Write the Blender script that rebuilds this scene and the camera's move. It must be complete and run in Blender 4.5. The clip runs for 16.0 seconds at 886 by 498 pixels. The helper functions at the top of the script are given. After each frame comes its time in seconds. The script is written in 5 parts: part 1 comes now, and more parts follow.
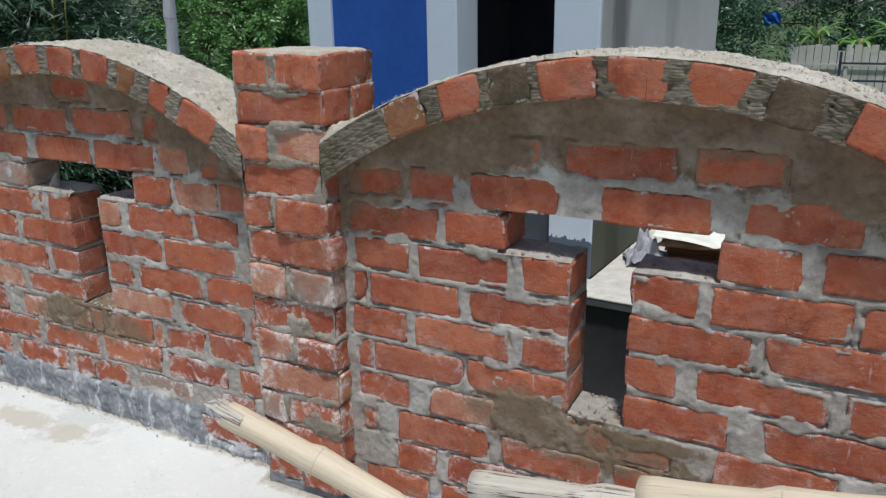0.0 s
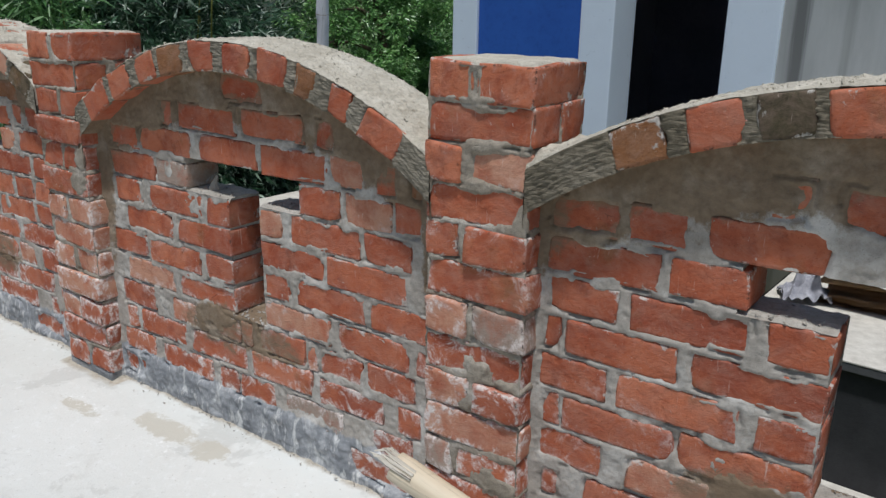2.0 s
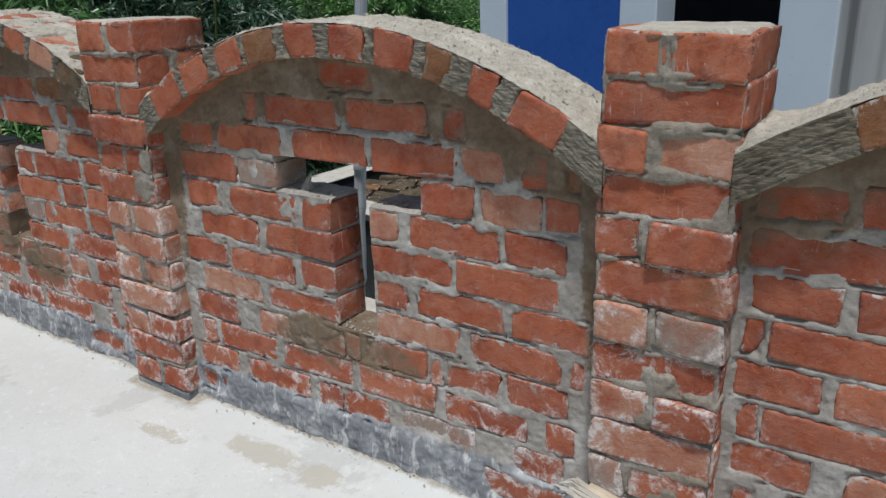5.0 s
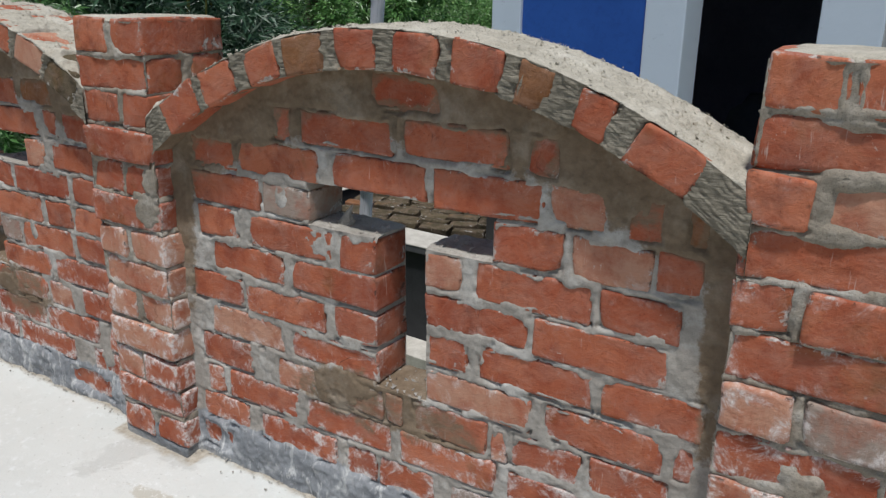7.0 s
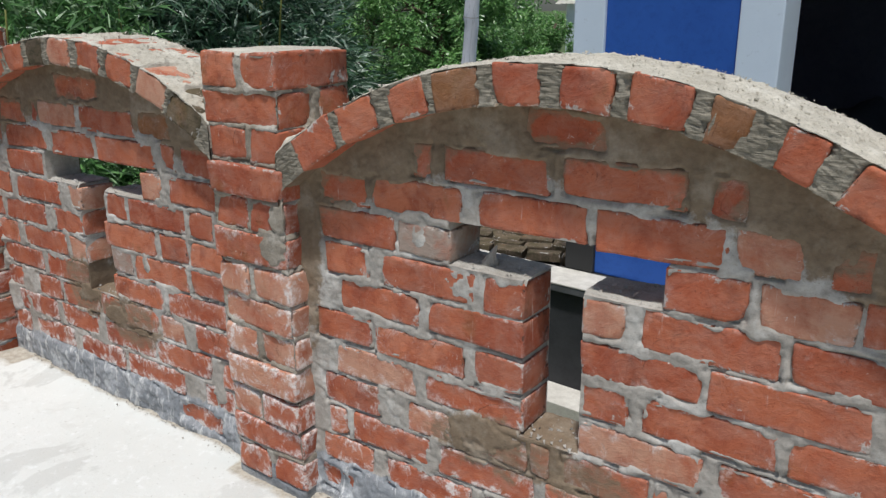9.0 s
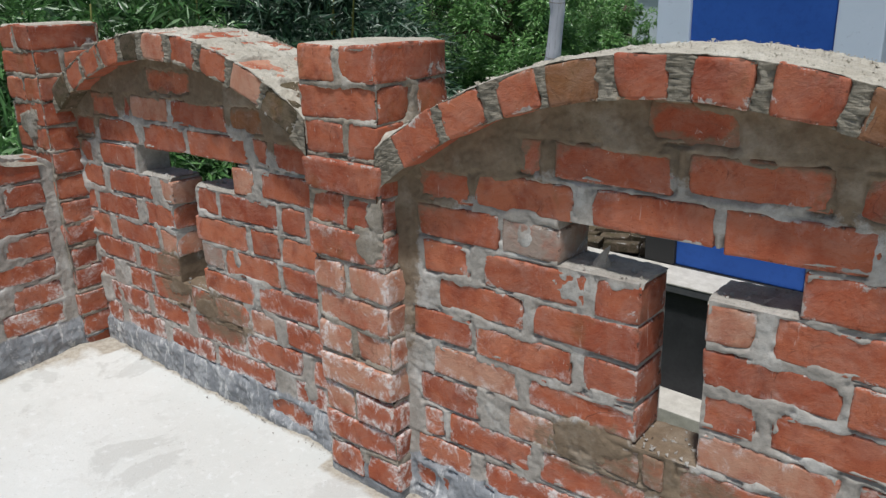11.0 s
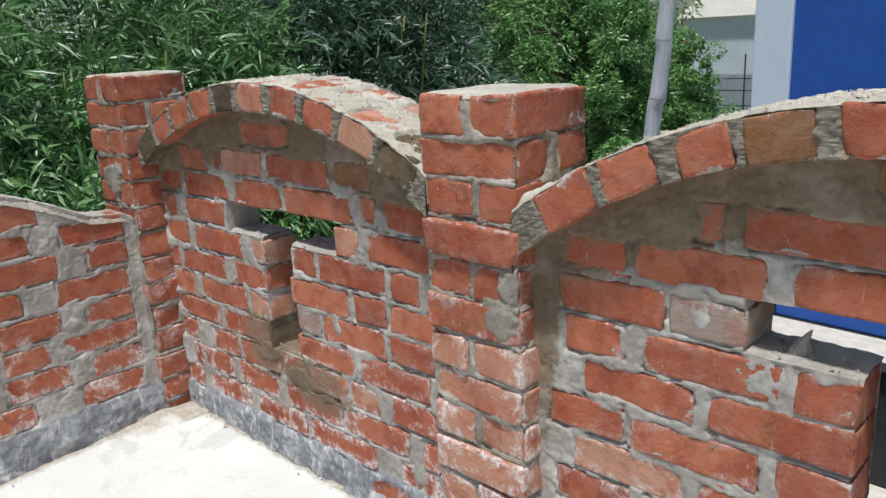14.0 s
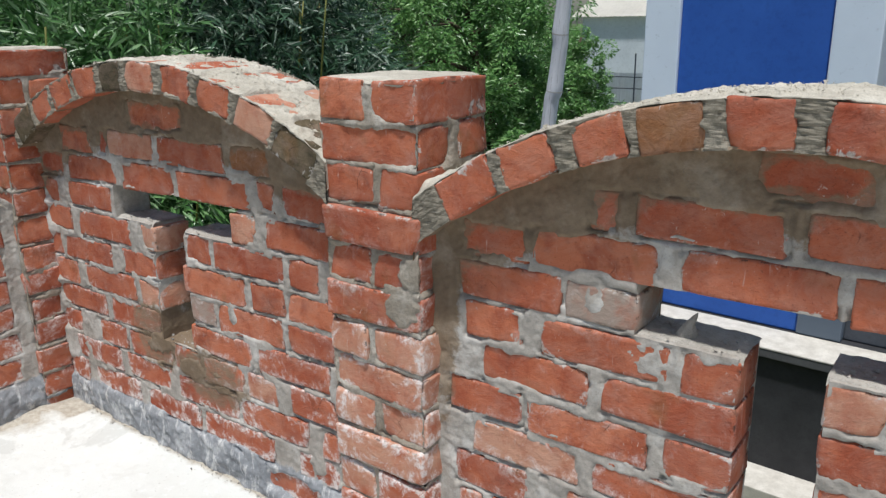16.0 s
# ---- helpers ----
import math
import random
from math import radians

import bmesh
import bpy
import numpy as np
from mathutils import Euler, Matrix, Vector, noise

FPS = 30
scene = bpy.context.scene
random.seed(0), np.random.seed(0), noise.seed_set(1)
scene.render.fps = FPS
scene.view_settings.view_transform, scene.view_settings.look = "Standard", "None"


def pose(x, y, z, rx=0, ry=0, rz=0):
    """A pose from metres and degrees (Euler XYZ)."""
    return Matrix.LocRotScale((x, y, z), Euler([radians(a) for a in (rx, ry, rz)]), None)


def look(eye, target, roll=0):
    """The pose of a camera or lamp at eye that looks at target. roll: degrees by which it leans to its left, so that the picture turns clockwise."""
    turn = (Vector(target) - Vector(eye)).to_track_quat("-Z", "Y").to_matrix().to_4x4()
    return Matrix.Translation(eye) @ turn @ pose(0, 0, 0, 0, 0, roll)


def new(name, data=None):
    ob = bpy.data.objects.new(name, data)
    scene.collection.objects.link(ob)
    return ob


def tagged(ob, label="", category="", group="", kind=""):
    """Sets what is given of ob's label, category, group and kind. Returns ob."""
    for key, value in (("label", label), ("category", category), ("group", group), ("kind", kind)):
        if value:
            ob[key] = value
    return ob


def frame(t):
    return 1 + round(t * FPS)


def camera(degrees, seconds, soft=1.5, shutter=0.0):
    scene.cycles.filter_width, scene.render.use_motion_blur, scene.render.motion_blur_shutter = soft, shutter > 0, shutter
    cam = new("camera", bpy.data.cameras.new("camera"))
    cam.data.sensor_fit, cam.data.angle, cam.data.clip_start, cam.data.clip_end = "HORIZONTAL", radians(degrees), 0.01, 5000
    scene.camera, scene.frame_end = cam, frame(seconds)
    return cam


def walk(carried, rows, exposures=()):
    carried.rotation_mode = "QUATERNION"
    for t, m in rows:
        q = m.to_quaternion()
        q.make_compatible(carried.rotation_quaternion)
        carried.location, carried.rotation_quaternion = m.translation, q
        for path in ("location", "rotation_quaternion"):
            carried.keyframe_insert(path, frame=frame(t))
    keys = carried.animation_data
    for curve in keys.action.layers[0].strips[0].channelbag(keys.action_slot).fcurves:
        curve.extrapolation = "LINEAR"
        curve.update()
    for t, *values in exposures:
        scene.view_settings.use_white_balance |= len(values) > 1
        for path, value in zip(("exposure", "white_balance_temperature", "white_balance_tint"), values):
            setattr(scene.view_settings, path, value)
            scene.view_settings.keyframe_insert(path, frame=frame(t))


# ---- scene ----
cam = camera(59.8, 16.0, 1.4)
METRES, EYE, TILT, LEAN, TURN = 1.9, 1.16, 0.0, 0.0, 27.9
ROWS = [
    (0.0, -0.0011, 0.0011, -0.0, -0.36, -17.355, 0.895),
    (0.5, -0.0268, 0.0418, -0.001, 2.696, -16.796, 1.424),
    (1.0, -0.0713, 0.0948, 0.0092, 7.273, -16.056, 1.741),
    (1.5, -0.0959, 0.1178, 0.0031, 9.449, -17.086, 1.05),
    (2.0, -0.1199, 0.1255, 0.0035, 7.886, -17.276, -0.758),
    (2.5, -0.1744, 0.1402, -0.0009, 5.789, -17.525, -0.158),
    (3.0, -0.2234, 0.1477, -0.001, 4.153, -17.086, -0.115),
    (3.5, -0.2566, 0.1491, 0.0008, 2.914, -17.242, 0.77),
    (4.0, -0.2777, 0.1556, 0.0004, 3.901, -18.362, 0.356),
    (4.5, -0.3008, 0.1802, 0.003, 5.779, -19.31, 1.837),
    (7.0, -0.4388, 0.3603, -0.0063, 4.229, -18.463, -0.5),
    (7.5, -0.5024, 0.3857, 0.0068, -0.923, -17.956, -0.19),
    (8.0, -0.5325, 0.3962, 0.0086, 1.981, -18.02, 0.539),
    (8.5, -0.547, 0.3944, 0.0098, 5.031, -17.143, 0.351),
    (9.0, -0.5529, 0.402, 0.0083, 7.414, -17.423, 0.656),
    (11.5, -0.6312, 0.4442, 0.0139, 14.414, -17.672, 2.715),
    (12.0, -0.6393, 0.4959, 0.0127, 18.184, -15.123, 2.184),
    (12.5, -0.6503, 0.523, 0.0127, 20.038, -16.109, 1.22),
    (13.0, -0.681, 0.536, 0.02, 13.195, -15.766, 3.465),
    (13.5, -0.7177, 0.5336, 0.0192, 13.426, -16.189, 3.042),
    (14.0, -0.7277, 0.5275, 0.0214, 15.122, -15.615, 3.138),
    (14.5, -0.7321, 0.5273, 0.0172, 15.498, -15.439, 2.622),
    (15.0, -0.7322, 0.5292, 0.0182, 12.917, -15.384, 1.787),
    (15.5, -0.7319, 0.5294, 0.0175, 10.559, -15.435, 1.149),
    (16.0, -0.7301, 0.528, 0.016, 7.967, -16.498, 0.863),
]
walk(cam, [(t, pose(0, 0, EYE, TILT, LEAN, TURN) @ pose(METRES * x, METRES * y, METRES * z, 90 + pitch, roll, yaw)) for t, x, y, z, yaw, pitch, roll in ROWS],
     [(0, -0.21, 6180, 8), (0.5, -0.18, 6180, 8), (1, -0.05, 6180, 8), (1.5, -0.15, 6180, 8), (2, -0.30, 6180, 8), (2.5, -0.32, 6180, 8), (3, -0.27, 6180, 8), (3.5, -0.23, 6180, 8), (4, -0.16, 6180, 8), (4.5, -0.39, 6180, 8), (7, -0.31, 6280, 8), (7.5, 0.25, 6280, 8), (8, 0.33, 6280, 8), (8.5, 0.15, 6280, 8), (9, -0.06, 6280, 8), (11.5, -0.21, 6280, 8), (12, -0.13, 6280, 8), (12.5, 0.00, 6280, 8), (13.5, 0.07, 6280, 8), (16, 0.09, 6280, 8)])

# ---------------------------------------------------------------- light
SUN_EL, SUN_AZ = 72.5, 152.0          # degrees; azimuth from +y towards +x
world = bpy.data.worlds.new("sky")
scene.world = world
world.use_nodes = True
wn = world.node_tree
sky = wn.nodes.new("ShaderNodeTexSky")
sky.sky_type, sky.sun_disc = "NISHITA", False
sky.sun_elevation, sky.sun_rotation = radians(SUN_EL), radians(SUN_AZ)
sky.air_density, sky.dust_density = 1.0, 1.8
wn.links.new(sky.outputs[0], wn.nodes["Background"].inputs[0])
wn.nodes["Background"].inputs[1].default_value = 0.088
sun = new("sun", bpy.data.lights.new("sun", "SUN"))
sun.data.energy, sun.data.angle, sun.data.color = 4.1, radians(4.0), (1.0, 0.97, 0.935)
_d = Vector((math.sin(radians(SUN_AZ)) * math.cos(radians(SUN_EL)), math.cos(radians(SUN_AZ)) * math.cos(radians(SUN_EL)), math.sin(radians(SUN_EL))))
sun.matrix_world = look(_d * 20, (0, 0, 0))


# ---------------------------------------------------------------- materials
def material(name, rough=0.85, metal=0.0, spec=0.3):
    m = bpy.data.materials.new(name)
    m.use_nodes = True
    b = m.node_tree.nodes["Principled BSDF"]
    b.inputs["Roughness"].default_value = rough
    b.inputs["Metallic"].default_value = metal
    b.inputs["Specular IOR Level"].default_value = spec
    return m, m.node_tree, b


class Nodes:
    """Short ways to lay nodes in one tree; all in object space at real size."""

    def __init__(self, tree, world_space=False):
        self.t = tree
        if world_space:
            self.co = tree.nodes.new("ShaderNodeNewGeometry").outputs["Position"]
        else:
            self.co = tree.nodes.new("ShaderNodeTexCoord").outputs["Object"]

    def noise(self, scale, detail=4, rough=0.6, co=None, dist=0.0):
        n = self.t.nodes.new("ShaderNodeTexNoise")
        n.inputs["Scale"].default_value, n.inputs["Detail"].default_value = scale, detail
        n.inputs["Roughness"].default_value, n.inputs["Distortion"].default_value = rough, dist
        self.t.links.new(co or self.co, n.inputs["Vector"])
        return n.outputs["Fac"]

    def crackle(self, scale):
        """Thin wandering cracks: near 1 on the lines."""
        warp = self.t.nodes.new("ShaderNodeTexNoise")
        warp.inputs["Scale"].default_value = 14
        self.t.links.new(self.co, warp.inputs["Vector"])
        add = self.t.nodes.new("ShaderNodeVectorMath")
        add.operation = "MULTIPLY_ADD"
        self.t.links.new(warp.outputs["Color"], add.inputs[0])
        add.inputs[1].default_value = (0.06, 0.06, 0.06)
        self.t.links.new(self.co, add.inputs[2])
        n = self.t.nodes.new("ShaderNodeTexVoronoi")
        n.feature = "DISTANCE_TO_EDGE"
        n.inputs["Scale"].default_value = scale
        self.t.links.new(add.outputs[0], n.inputs["Vector"])
        return self.ramp(n.outputs["Distance"], (0.0, 1.0), (0.008, 0.0))

    def stretch(self, x, y, z):
        n = self.t.nodes.new("ShaderNodeMapping")
        n.inputs["Scale"].default_value = (x, y, z)
        self.t.links.new(self.co, n.inputs["Vector"])
        return n.outputs[0]

    def ramp(self, fac, *stops):
        n = self.t.nodes.new("ShaderNodeValToRGB")
        while len(n.color_ramp.elements) < len(stops):
            n.color_ramp.elements.new(0.5)
        for e, (p, c) in zip(n.color_ramp.elements, stops):
            e.position = p
            e.color = (*c, 1) if isinstance(c, tuple) else (c, c, c, 1)
        self.t.links.new(fac, n.inputs[0])
        return n.outputs[0]

    def mix(self, fac, a, b, mode="MIX"):
        n = self.t.nodes.new("ShaderNodeMix")
        n.data_type, n.blend_type = "RGBA", mode
        for k, v in ((0, fac), (6, a), (7, b)):
            if isinstance(v, (int, float)):
                n.inputs[k].default_value = v
            elif isinstance(v, tuple):
                n.inputs[k].default_value = (*v, 1)
            else:
                self.t.links.new(v, n.inputs[k])
        return n.outputs[2]

    def math(self, op, a, b=0.0):
        n = self.t.nodes.new("ShaderNodeMath")
        n.operation = op
        for k, v in ((0, a), (1, b)):
            if isinstance(v, (int, float)):
                n.inputs[k].default_value = v
            else:
                self.t.links.new(v, n.inputs[k])
        if op == "MULTIPLY_ADD":
            n.inputs[2].default_value = 0.5
        return n.outputs[0]

    def random(self):
        return self.t.nodes.new("ShaderNodeObjectInfo").outputs["Random"]

    def island(self):
        return self.t.nodes.new("ShaderNodeNewGeometry").outputs["Random Per Island"]

    def bump(self, bsdf, *pairs):
        last = None
        for height, strength, dist in pairs:
            n = self.t.nodes.new("ShaderNodeBump")
            n.inputs["Strength"].default_value, n.inputs["Distance"].default_value = strength, dist
            self.t.links.new(height, n.inputs["Height"])
            if last:
                self.t.links.new(last, n.inputs["Normal"])
            last = n.outputs[0]
        self.t.links.new(last, bsdf.inputs["Normal"])


def brick_material(name, low, mid, high, pale=0.5, coat=None, cover=0.0):
    """Hand-made brick: own tone for each one, burnt clouds, cement crust along the arrises, lime bloom, mud where it was splashed; coat is a thin ragged skim over most of the face."""
    m, t, b = material(name, 0.92, spec=0.12)
    n = Nodes(t, True)

    def field(key):
        a = t.nodes.new("ShaderNodeAttribute")
        a.attribute_name = key
        return a.outputs["Fac"]

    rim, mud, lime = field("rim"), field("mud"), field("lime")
    base = n.ramp(n.random(), (0.0, low), (0.3, mid), (0.62, tuple((p + q) / 2 for p, q in zip(low, mid))), (1.0, high))
    base = n.mix(n.ramp(n.noise(7, 4, 0.6, dist=0.6), (0.40, 0.0), (0.66, 0.7)), base, high)
    base = n.mix(n.ramp(n.noise(16, 5, 0.62, dist=0.5), (0.48, 0.0), (0.66, 0.7)), base, low)
    # burnt and soiled clouds, pores and pits
    base = n.mix(n.ramp(n.noise(9, 6, 0.7, dist=0.4), (0.57, 0.0), (0.72, 0.6)), base, tuple(c * 0.45 for c in low))
    base = n.mix(n.ramp(n.noise(6, 4, 0.6, n.stretch(1.3, 1.3, 1.0)), (0.60, 0.0), (0.72, 0.55)), base, (0.19, 0.105, 0.045))
    base = n.mix(n.ramp(n.noise(230, 3, 0.7), (0.30, 0.5), (0.40, 0.0)), base, tuple(c * 0.35 for c in low))
    if coat:
        base = n.mix(n.ramp(n.noise(13, 6, 0.70, dist=0.2), (0.52 - cover * 0.3, 0.1), (0.76 - cover * 0.3, 0.92)), base, coat)
    # a thin film of cement dust, dragged along the face
    film = n.ramp(n.noise(15, 6, 0.76, n.stretch(1, 1, 1.5), 0.6), (0.42, 0.0), (0.74, 0.34))
    base = n.mix(film, base, (0.43, 0.30, 0.245))
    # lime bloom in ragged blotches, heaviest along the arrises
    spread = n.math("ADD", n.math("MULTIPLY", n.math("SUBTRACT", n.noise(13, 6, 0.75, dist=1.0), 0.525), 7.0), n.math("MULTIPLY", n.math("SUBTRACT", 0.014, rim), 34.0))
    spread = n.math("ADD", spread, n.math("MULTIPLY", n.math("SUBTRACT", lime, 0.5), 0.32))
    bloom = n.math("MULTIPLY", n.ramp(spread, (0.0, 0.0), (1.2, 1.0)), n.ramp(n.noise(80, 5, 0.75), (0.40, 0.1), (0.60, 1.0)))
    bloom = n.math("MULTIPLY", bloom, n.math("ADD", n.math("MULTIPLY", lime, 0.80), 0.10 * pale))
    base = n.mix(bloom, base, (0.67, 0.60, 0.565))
    # cement crust that laps over the arrises in a few places
    lap = n.math("SUBTRACT", n.math("MULTIPLY", n.math("SUBTRACT", n.noise(21, 6, 0.74, dist=0.4), 0.558), 0.10), rim)
    base = n.mix(n.ramp(n.math("MULTIPLY_ADD", lap, 200.0), (0.0, 0.0), (1.0, 0.85)), base, n.ramp(n.noise(70, 4, 0.7), (0.35, (0.34, 0.315, 0.28)), (0.65, (0.60, 0.575, 0.54))))
    # dark ragged lines at the arrises: crevice shadow put into the colour
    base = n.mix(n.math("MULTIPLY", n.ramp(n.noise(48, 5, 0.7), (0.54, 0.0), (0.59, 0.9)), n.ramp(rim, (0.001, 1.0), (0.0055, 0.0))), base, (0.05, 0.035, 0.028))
    cracks = n.math("MULTIPLY", n.crackle(7.0), n.ramp(n.noise(9, 3), (0.62, 0.0), (0.68, 0.85)))
    base = n.mix(cracks, base, (0.045, 0.03, 0.024))
    # splashes in clusters, thin runs of lime water
    splash = n.math("MULTIPLY", n.ramp(n.noise(105, 4, 0.6, dist=0.8), (0.66, 0.0), (0.71, 0.85)), n.ramp(n.noise(8, 3), (0.50, 0.0), (0.62, 1.0)))
    base = n.mix(splash, base, (0.56, 0.46, 0.40))
    runs = n.math("MULTIPLY", n.ramp(n.noise(130, 3, 0.55, n.stretch(1, 1, 0.10)), (0.66, 0.0), (0.73, 0.6)), n.ramp(n.noise(11, 3), (0.50, 0.0), (0.62, 1.0)))
    base = n.mix(runs, base, (0.58, 0.47, 0.41))
    edge = n.math("ADD", mud, n.math("MULTIPLY", n.math("SUBTRACT", n.noise(22, 6, 0.7), 0.5), 1.3))
    smear = n.ramp(n.noise(40, 5, 0.7, n.stretch(0.5, 1, 1.4)), (0.34, 0.42), (0.60, 0.92))
    base = n.mix(n.math("MULTIPLY", n.ramp(edge, (0.40, 0.0), (0.62, 1.0)), smear), base, n.ramp(n.noise(18, 5, 0.7), (0.3, (0.172, 0.125, 0.083)), (0.7, (0.250, 0.188, 0.129))))
    t.links.new(base, b.inputs["Base Color"])
    n.bump(b, (n.noise(28, 6, 0.70, dist=0.4), 0.7, 0.007), (n.noise(120, 5, 0.75), 0.6, 0.0028))
    return m


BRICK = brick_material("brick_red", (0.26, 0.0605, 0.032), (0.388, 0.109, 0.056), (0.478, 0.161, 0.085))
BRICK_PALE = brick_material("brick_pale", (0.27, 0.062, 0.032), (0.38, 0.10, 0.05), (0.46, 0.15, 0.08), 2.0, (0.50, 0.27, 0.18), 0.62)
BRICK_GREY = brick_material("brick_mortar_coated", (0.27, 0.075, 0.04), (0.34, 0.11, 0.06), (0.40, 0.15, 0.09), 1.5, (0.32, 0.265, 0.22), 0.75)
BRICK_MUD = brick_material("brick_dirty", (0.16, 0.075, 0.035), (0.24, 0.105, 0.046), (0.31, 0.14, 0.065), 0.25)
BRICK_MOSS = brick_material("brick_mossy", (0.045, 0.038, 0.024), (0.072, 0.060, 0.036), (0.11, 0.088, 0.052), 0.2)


def mortar_material(name, dark, light, white, amount, fine=1.0, comb=0.0):
    m, t, b = material(name, 0.95, spec=0.15)
    n = Nodes(t, True)
    base = n.ramp(n.noise(13, 6, 0.65), (0.3, dark), (0.7, light))
    base = n.mix(n.ramp(n.noise(60, 5, 0.7), (0.35, 0.35), (0.6, 0.0)), base, tuple(c * 0.55 for c in dark))
    base = n.mix(n.math("MULTIPLY", n.ramp(n.noise(7, 5, 0.7), (0.5, 0.0), (0.68, 1.0)), amount), base, white)
    base = n.mix(n.ramp(n.noise(420, 2, 0.6), (0.33, 0.5), (0.45, 0.0)), base, tuple(c * 0.5 for c in dark))
    if comb:
        lines = n.noise(190, 3, 0.6, n.stretch(0.10, 0.10, 1.0), 0.35)
        # grooves tinted darker, for the shade between the comb ridges
        base = n.mix(n.ramp(lines, (0.36, 0.5), (0.44, 0.0)), base, tuple(c * 0.5 for c in dark))
        t.links.new(base, b.inputs["Base Color"])
        n.bump(b, (n.noise(42, 6, 0.68), 0.6, 0.006), (lines, 1.0, comb))
        return m
    t.links.new(base, b.inputs["Base Color"])
    n.bump(b, (n.noise(42, 6, 0.68), 0.8, 0.007 * fine), (n.noise(210, 3, 0.65), 0.45, 0.002 * fine))
    return m


MORTAR = mortar_material("mortar_grey", (0.30, 0.272, 0.238), (0.42, 0.388, 0.345), (0.62, 0.60, 0.565), 0.7)
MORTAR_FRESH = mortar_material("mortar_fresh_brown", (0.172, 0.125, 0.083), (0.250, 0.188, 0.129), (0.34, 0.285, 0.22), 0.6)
MORTAR_BASE = mortar_material("mortar_skirting", (0.17, 0.18, 0.19), (0.27, 0.28, 0.29), (0.46, 0.46, 0.45), 0.8)
MORTAR_TOP = mortar_material("mortar_dry_sandy", (0.44, 0.40, 0.325), (0.60, 0.555, 0.465), (0.73, 0.695, 0.605), 0.6, 1.8)


MORTAR_PIER = mortar_material("mortar_pier", (0.24, 0.205, 0.16), (0.345, 0.305, 0.25), (0.54, 0.51, 0.46), 0.7)
MORTAR_SILL = mortar_material("mortar_sill", (0.33, 0.305, 0.265), (0.45, 0.42, 0.375), (0.58, 0.55, 0.50), 0.6)
MORTAR_COMB = mortar_material("mortar_combed", (0.185, 0.163, 0.126), (0.28, 0.25, 0.197), (0.42, 0.38, 0.312), 0.6, 1.0, 0.005)
MORTAR_COMB_DAMP = mortar_material("mortar_combed_damp", (0.135, 0.115, 0.083), (0.20, 0.173, 0.13), (0.30, 0.265, 0.21), 0.6, 1.0, 0.005)


def mortar_wall_material():
    """Grey joint mortar, with fresh brown mortar and bluish skirting where the wall carries them, in ragged borders."""
    m, t, b = material("mortar_of_wall", 0.95, spec=0.15)
    n = Nodes(t, True)
    cloud, grain, salt = n.noise(13, 6, 0.65), n.noise(60, 5, 0.7), n.noise(7, 5, 0.7)

    def tone(dark, light, white, amount):
        c = n.ramp(cloud, (0.3, dark), (0.7, light))
        c = n.mix(n.ramp(grain, (0.35, 0.35), (0.6, 0.0)), c, tuple(v * 0.55 for v in dark))
        return n.mix(n.math("MULTIPLY", n.ramp(salt, (0.5, 0.0), (0.68, 1.0)), amount), c, white)

    def border(name):
        a = t.nodes.new("ShaderNodeAttribute")
        a.attribute_name = name
        edge = n.math("ADD", a.outputs["Fac"], n.math("MULTIPLY", n.math("SUBTRACT", n.noise(22, 6, 0.7), 0.5), 1.3))
        return n.ramp(edge, (0.42, 0.0), (0.58, 1.0))

    base = tone((0.30, 0.272, 0.238), (0.42, 0.388, 0.345), (0.62, 0.60, 0.565), 0.7)
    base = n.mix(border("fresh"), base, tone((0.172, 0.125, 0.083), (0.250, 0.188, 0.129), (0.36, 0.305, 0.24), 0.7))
    base = n.mix(border("skirt"), base, tone((0.198, 0.208, 0.222), (0.335, 0.346, 0.36), (0.54, 0.545, 0.545), 0.8))
    dabs = n.ramp(n.noise(26, 5, 0.7, n.stretch(1.4, 1, 0.45), 0.6), (0.53, 0.0), (0.63, 0.85))
    base = n.mix(n.math("MULTIPLY", border("skirt"), dabs), base, (0.60, 0.60, 0.585))
    base = n.mix(n.ramp(n.noise(420, 2, 0.6), (0.30, 0.4), (0.40, 0.0)), base, (0.12, 0.12, 0.11))
    t.links.new(base, b.inputs["Base Color"])
    n.bump(b, (n.noise(38, 5, 0.6), 0.6, 0.006), (n.noise(210, 3, 0.6), 0.3, 0.002))
    return m


MORTAR_WALL = mortar_wall_material()


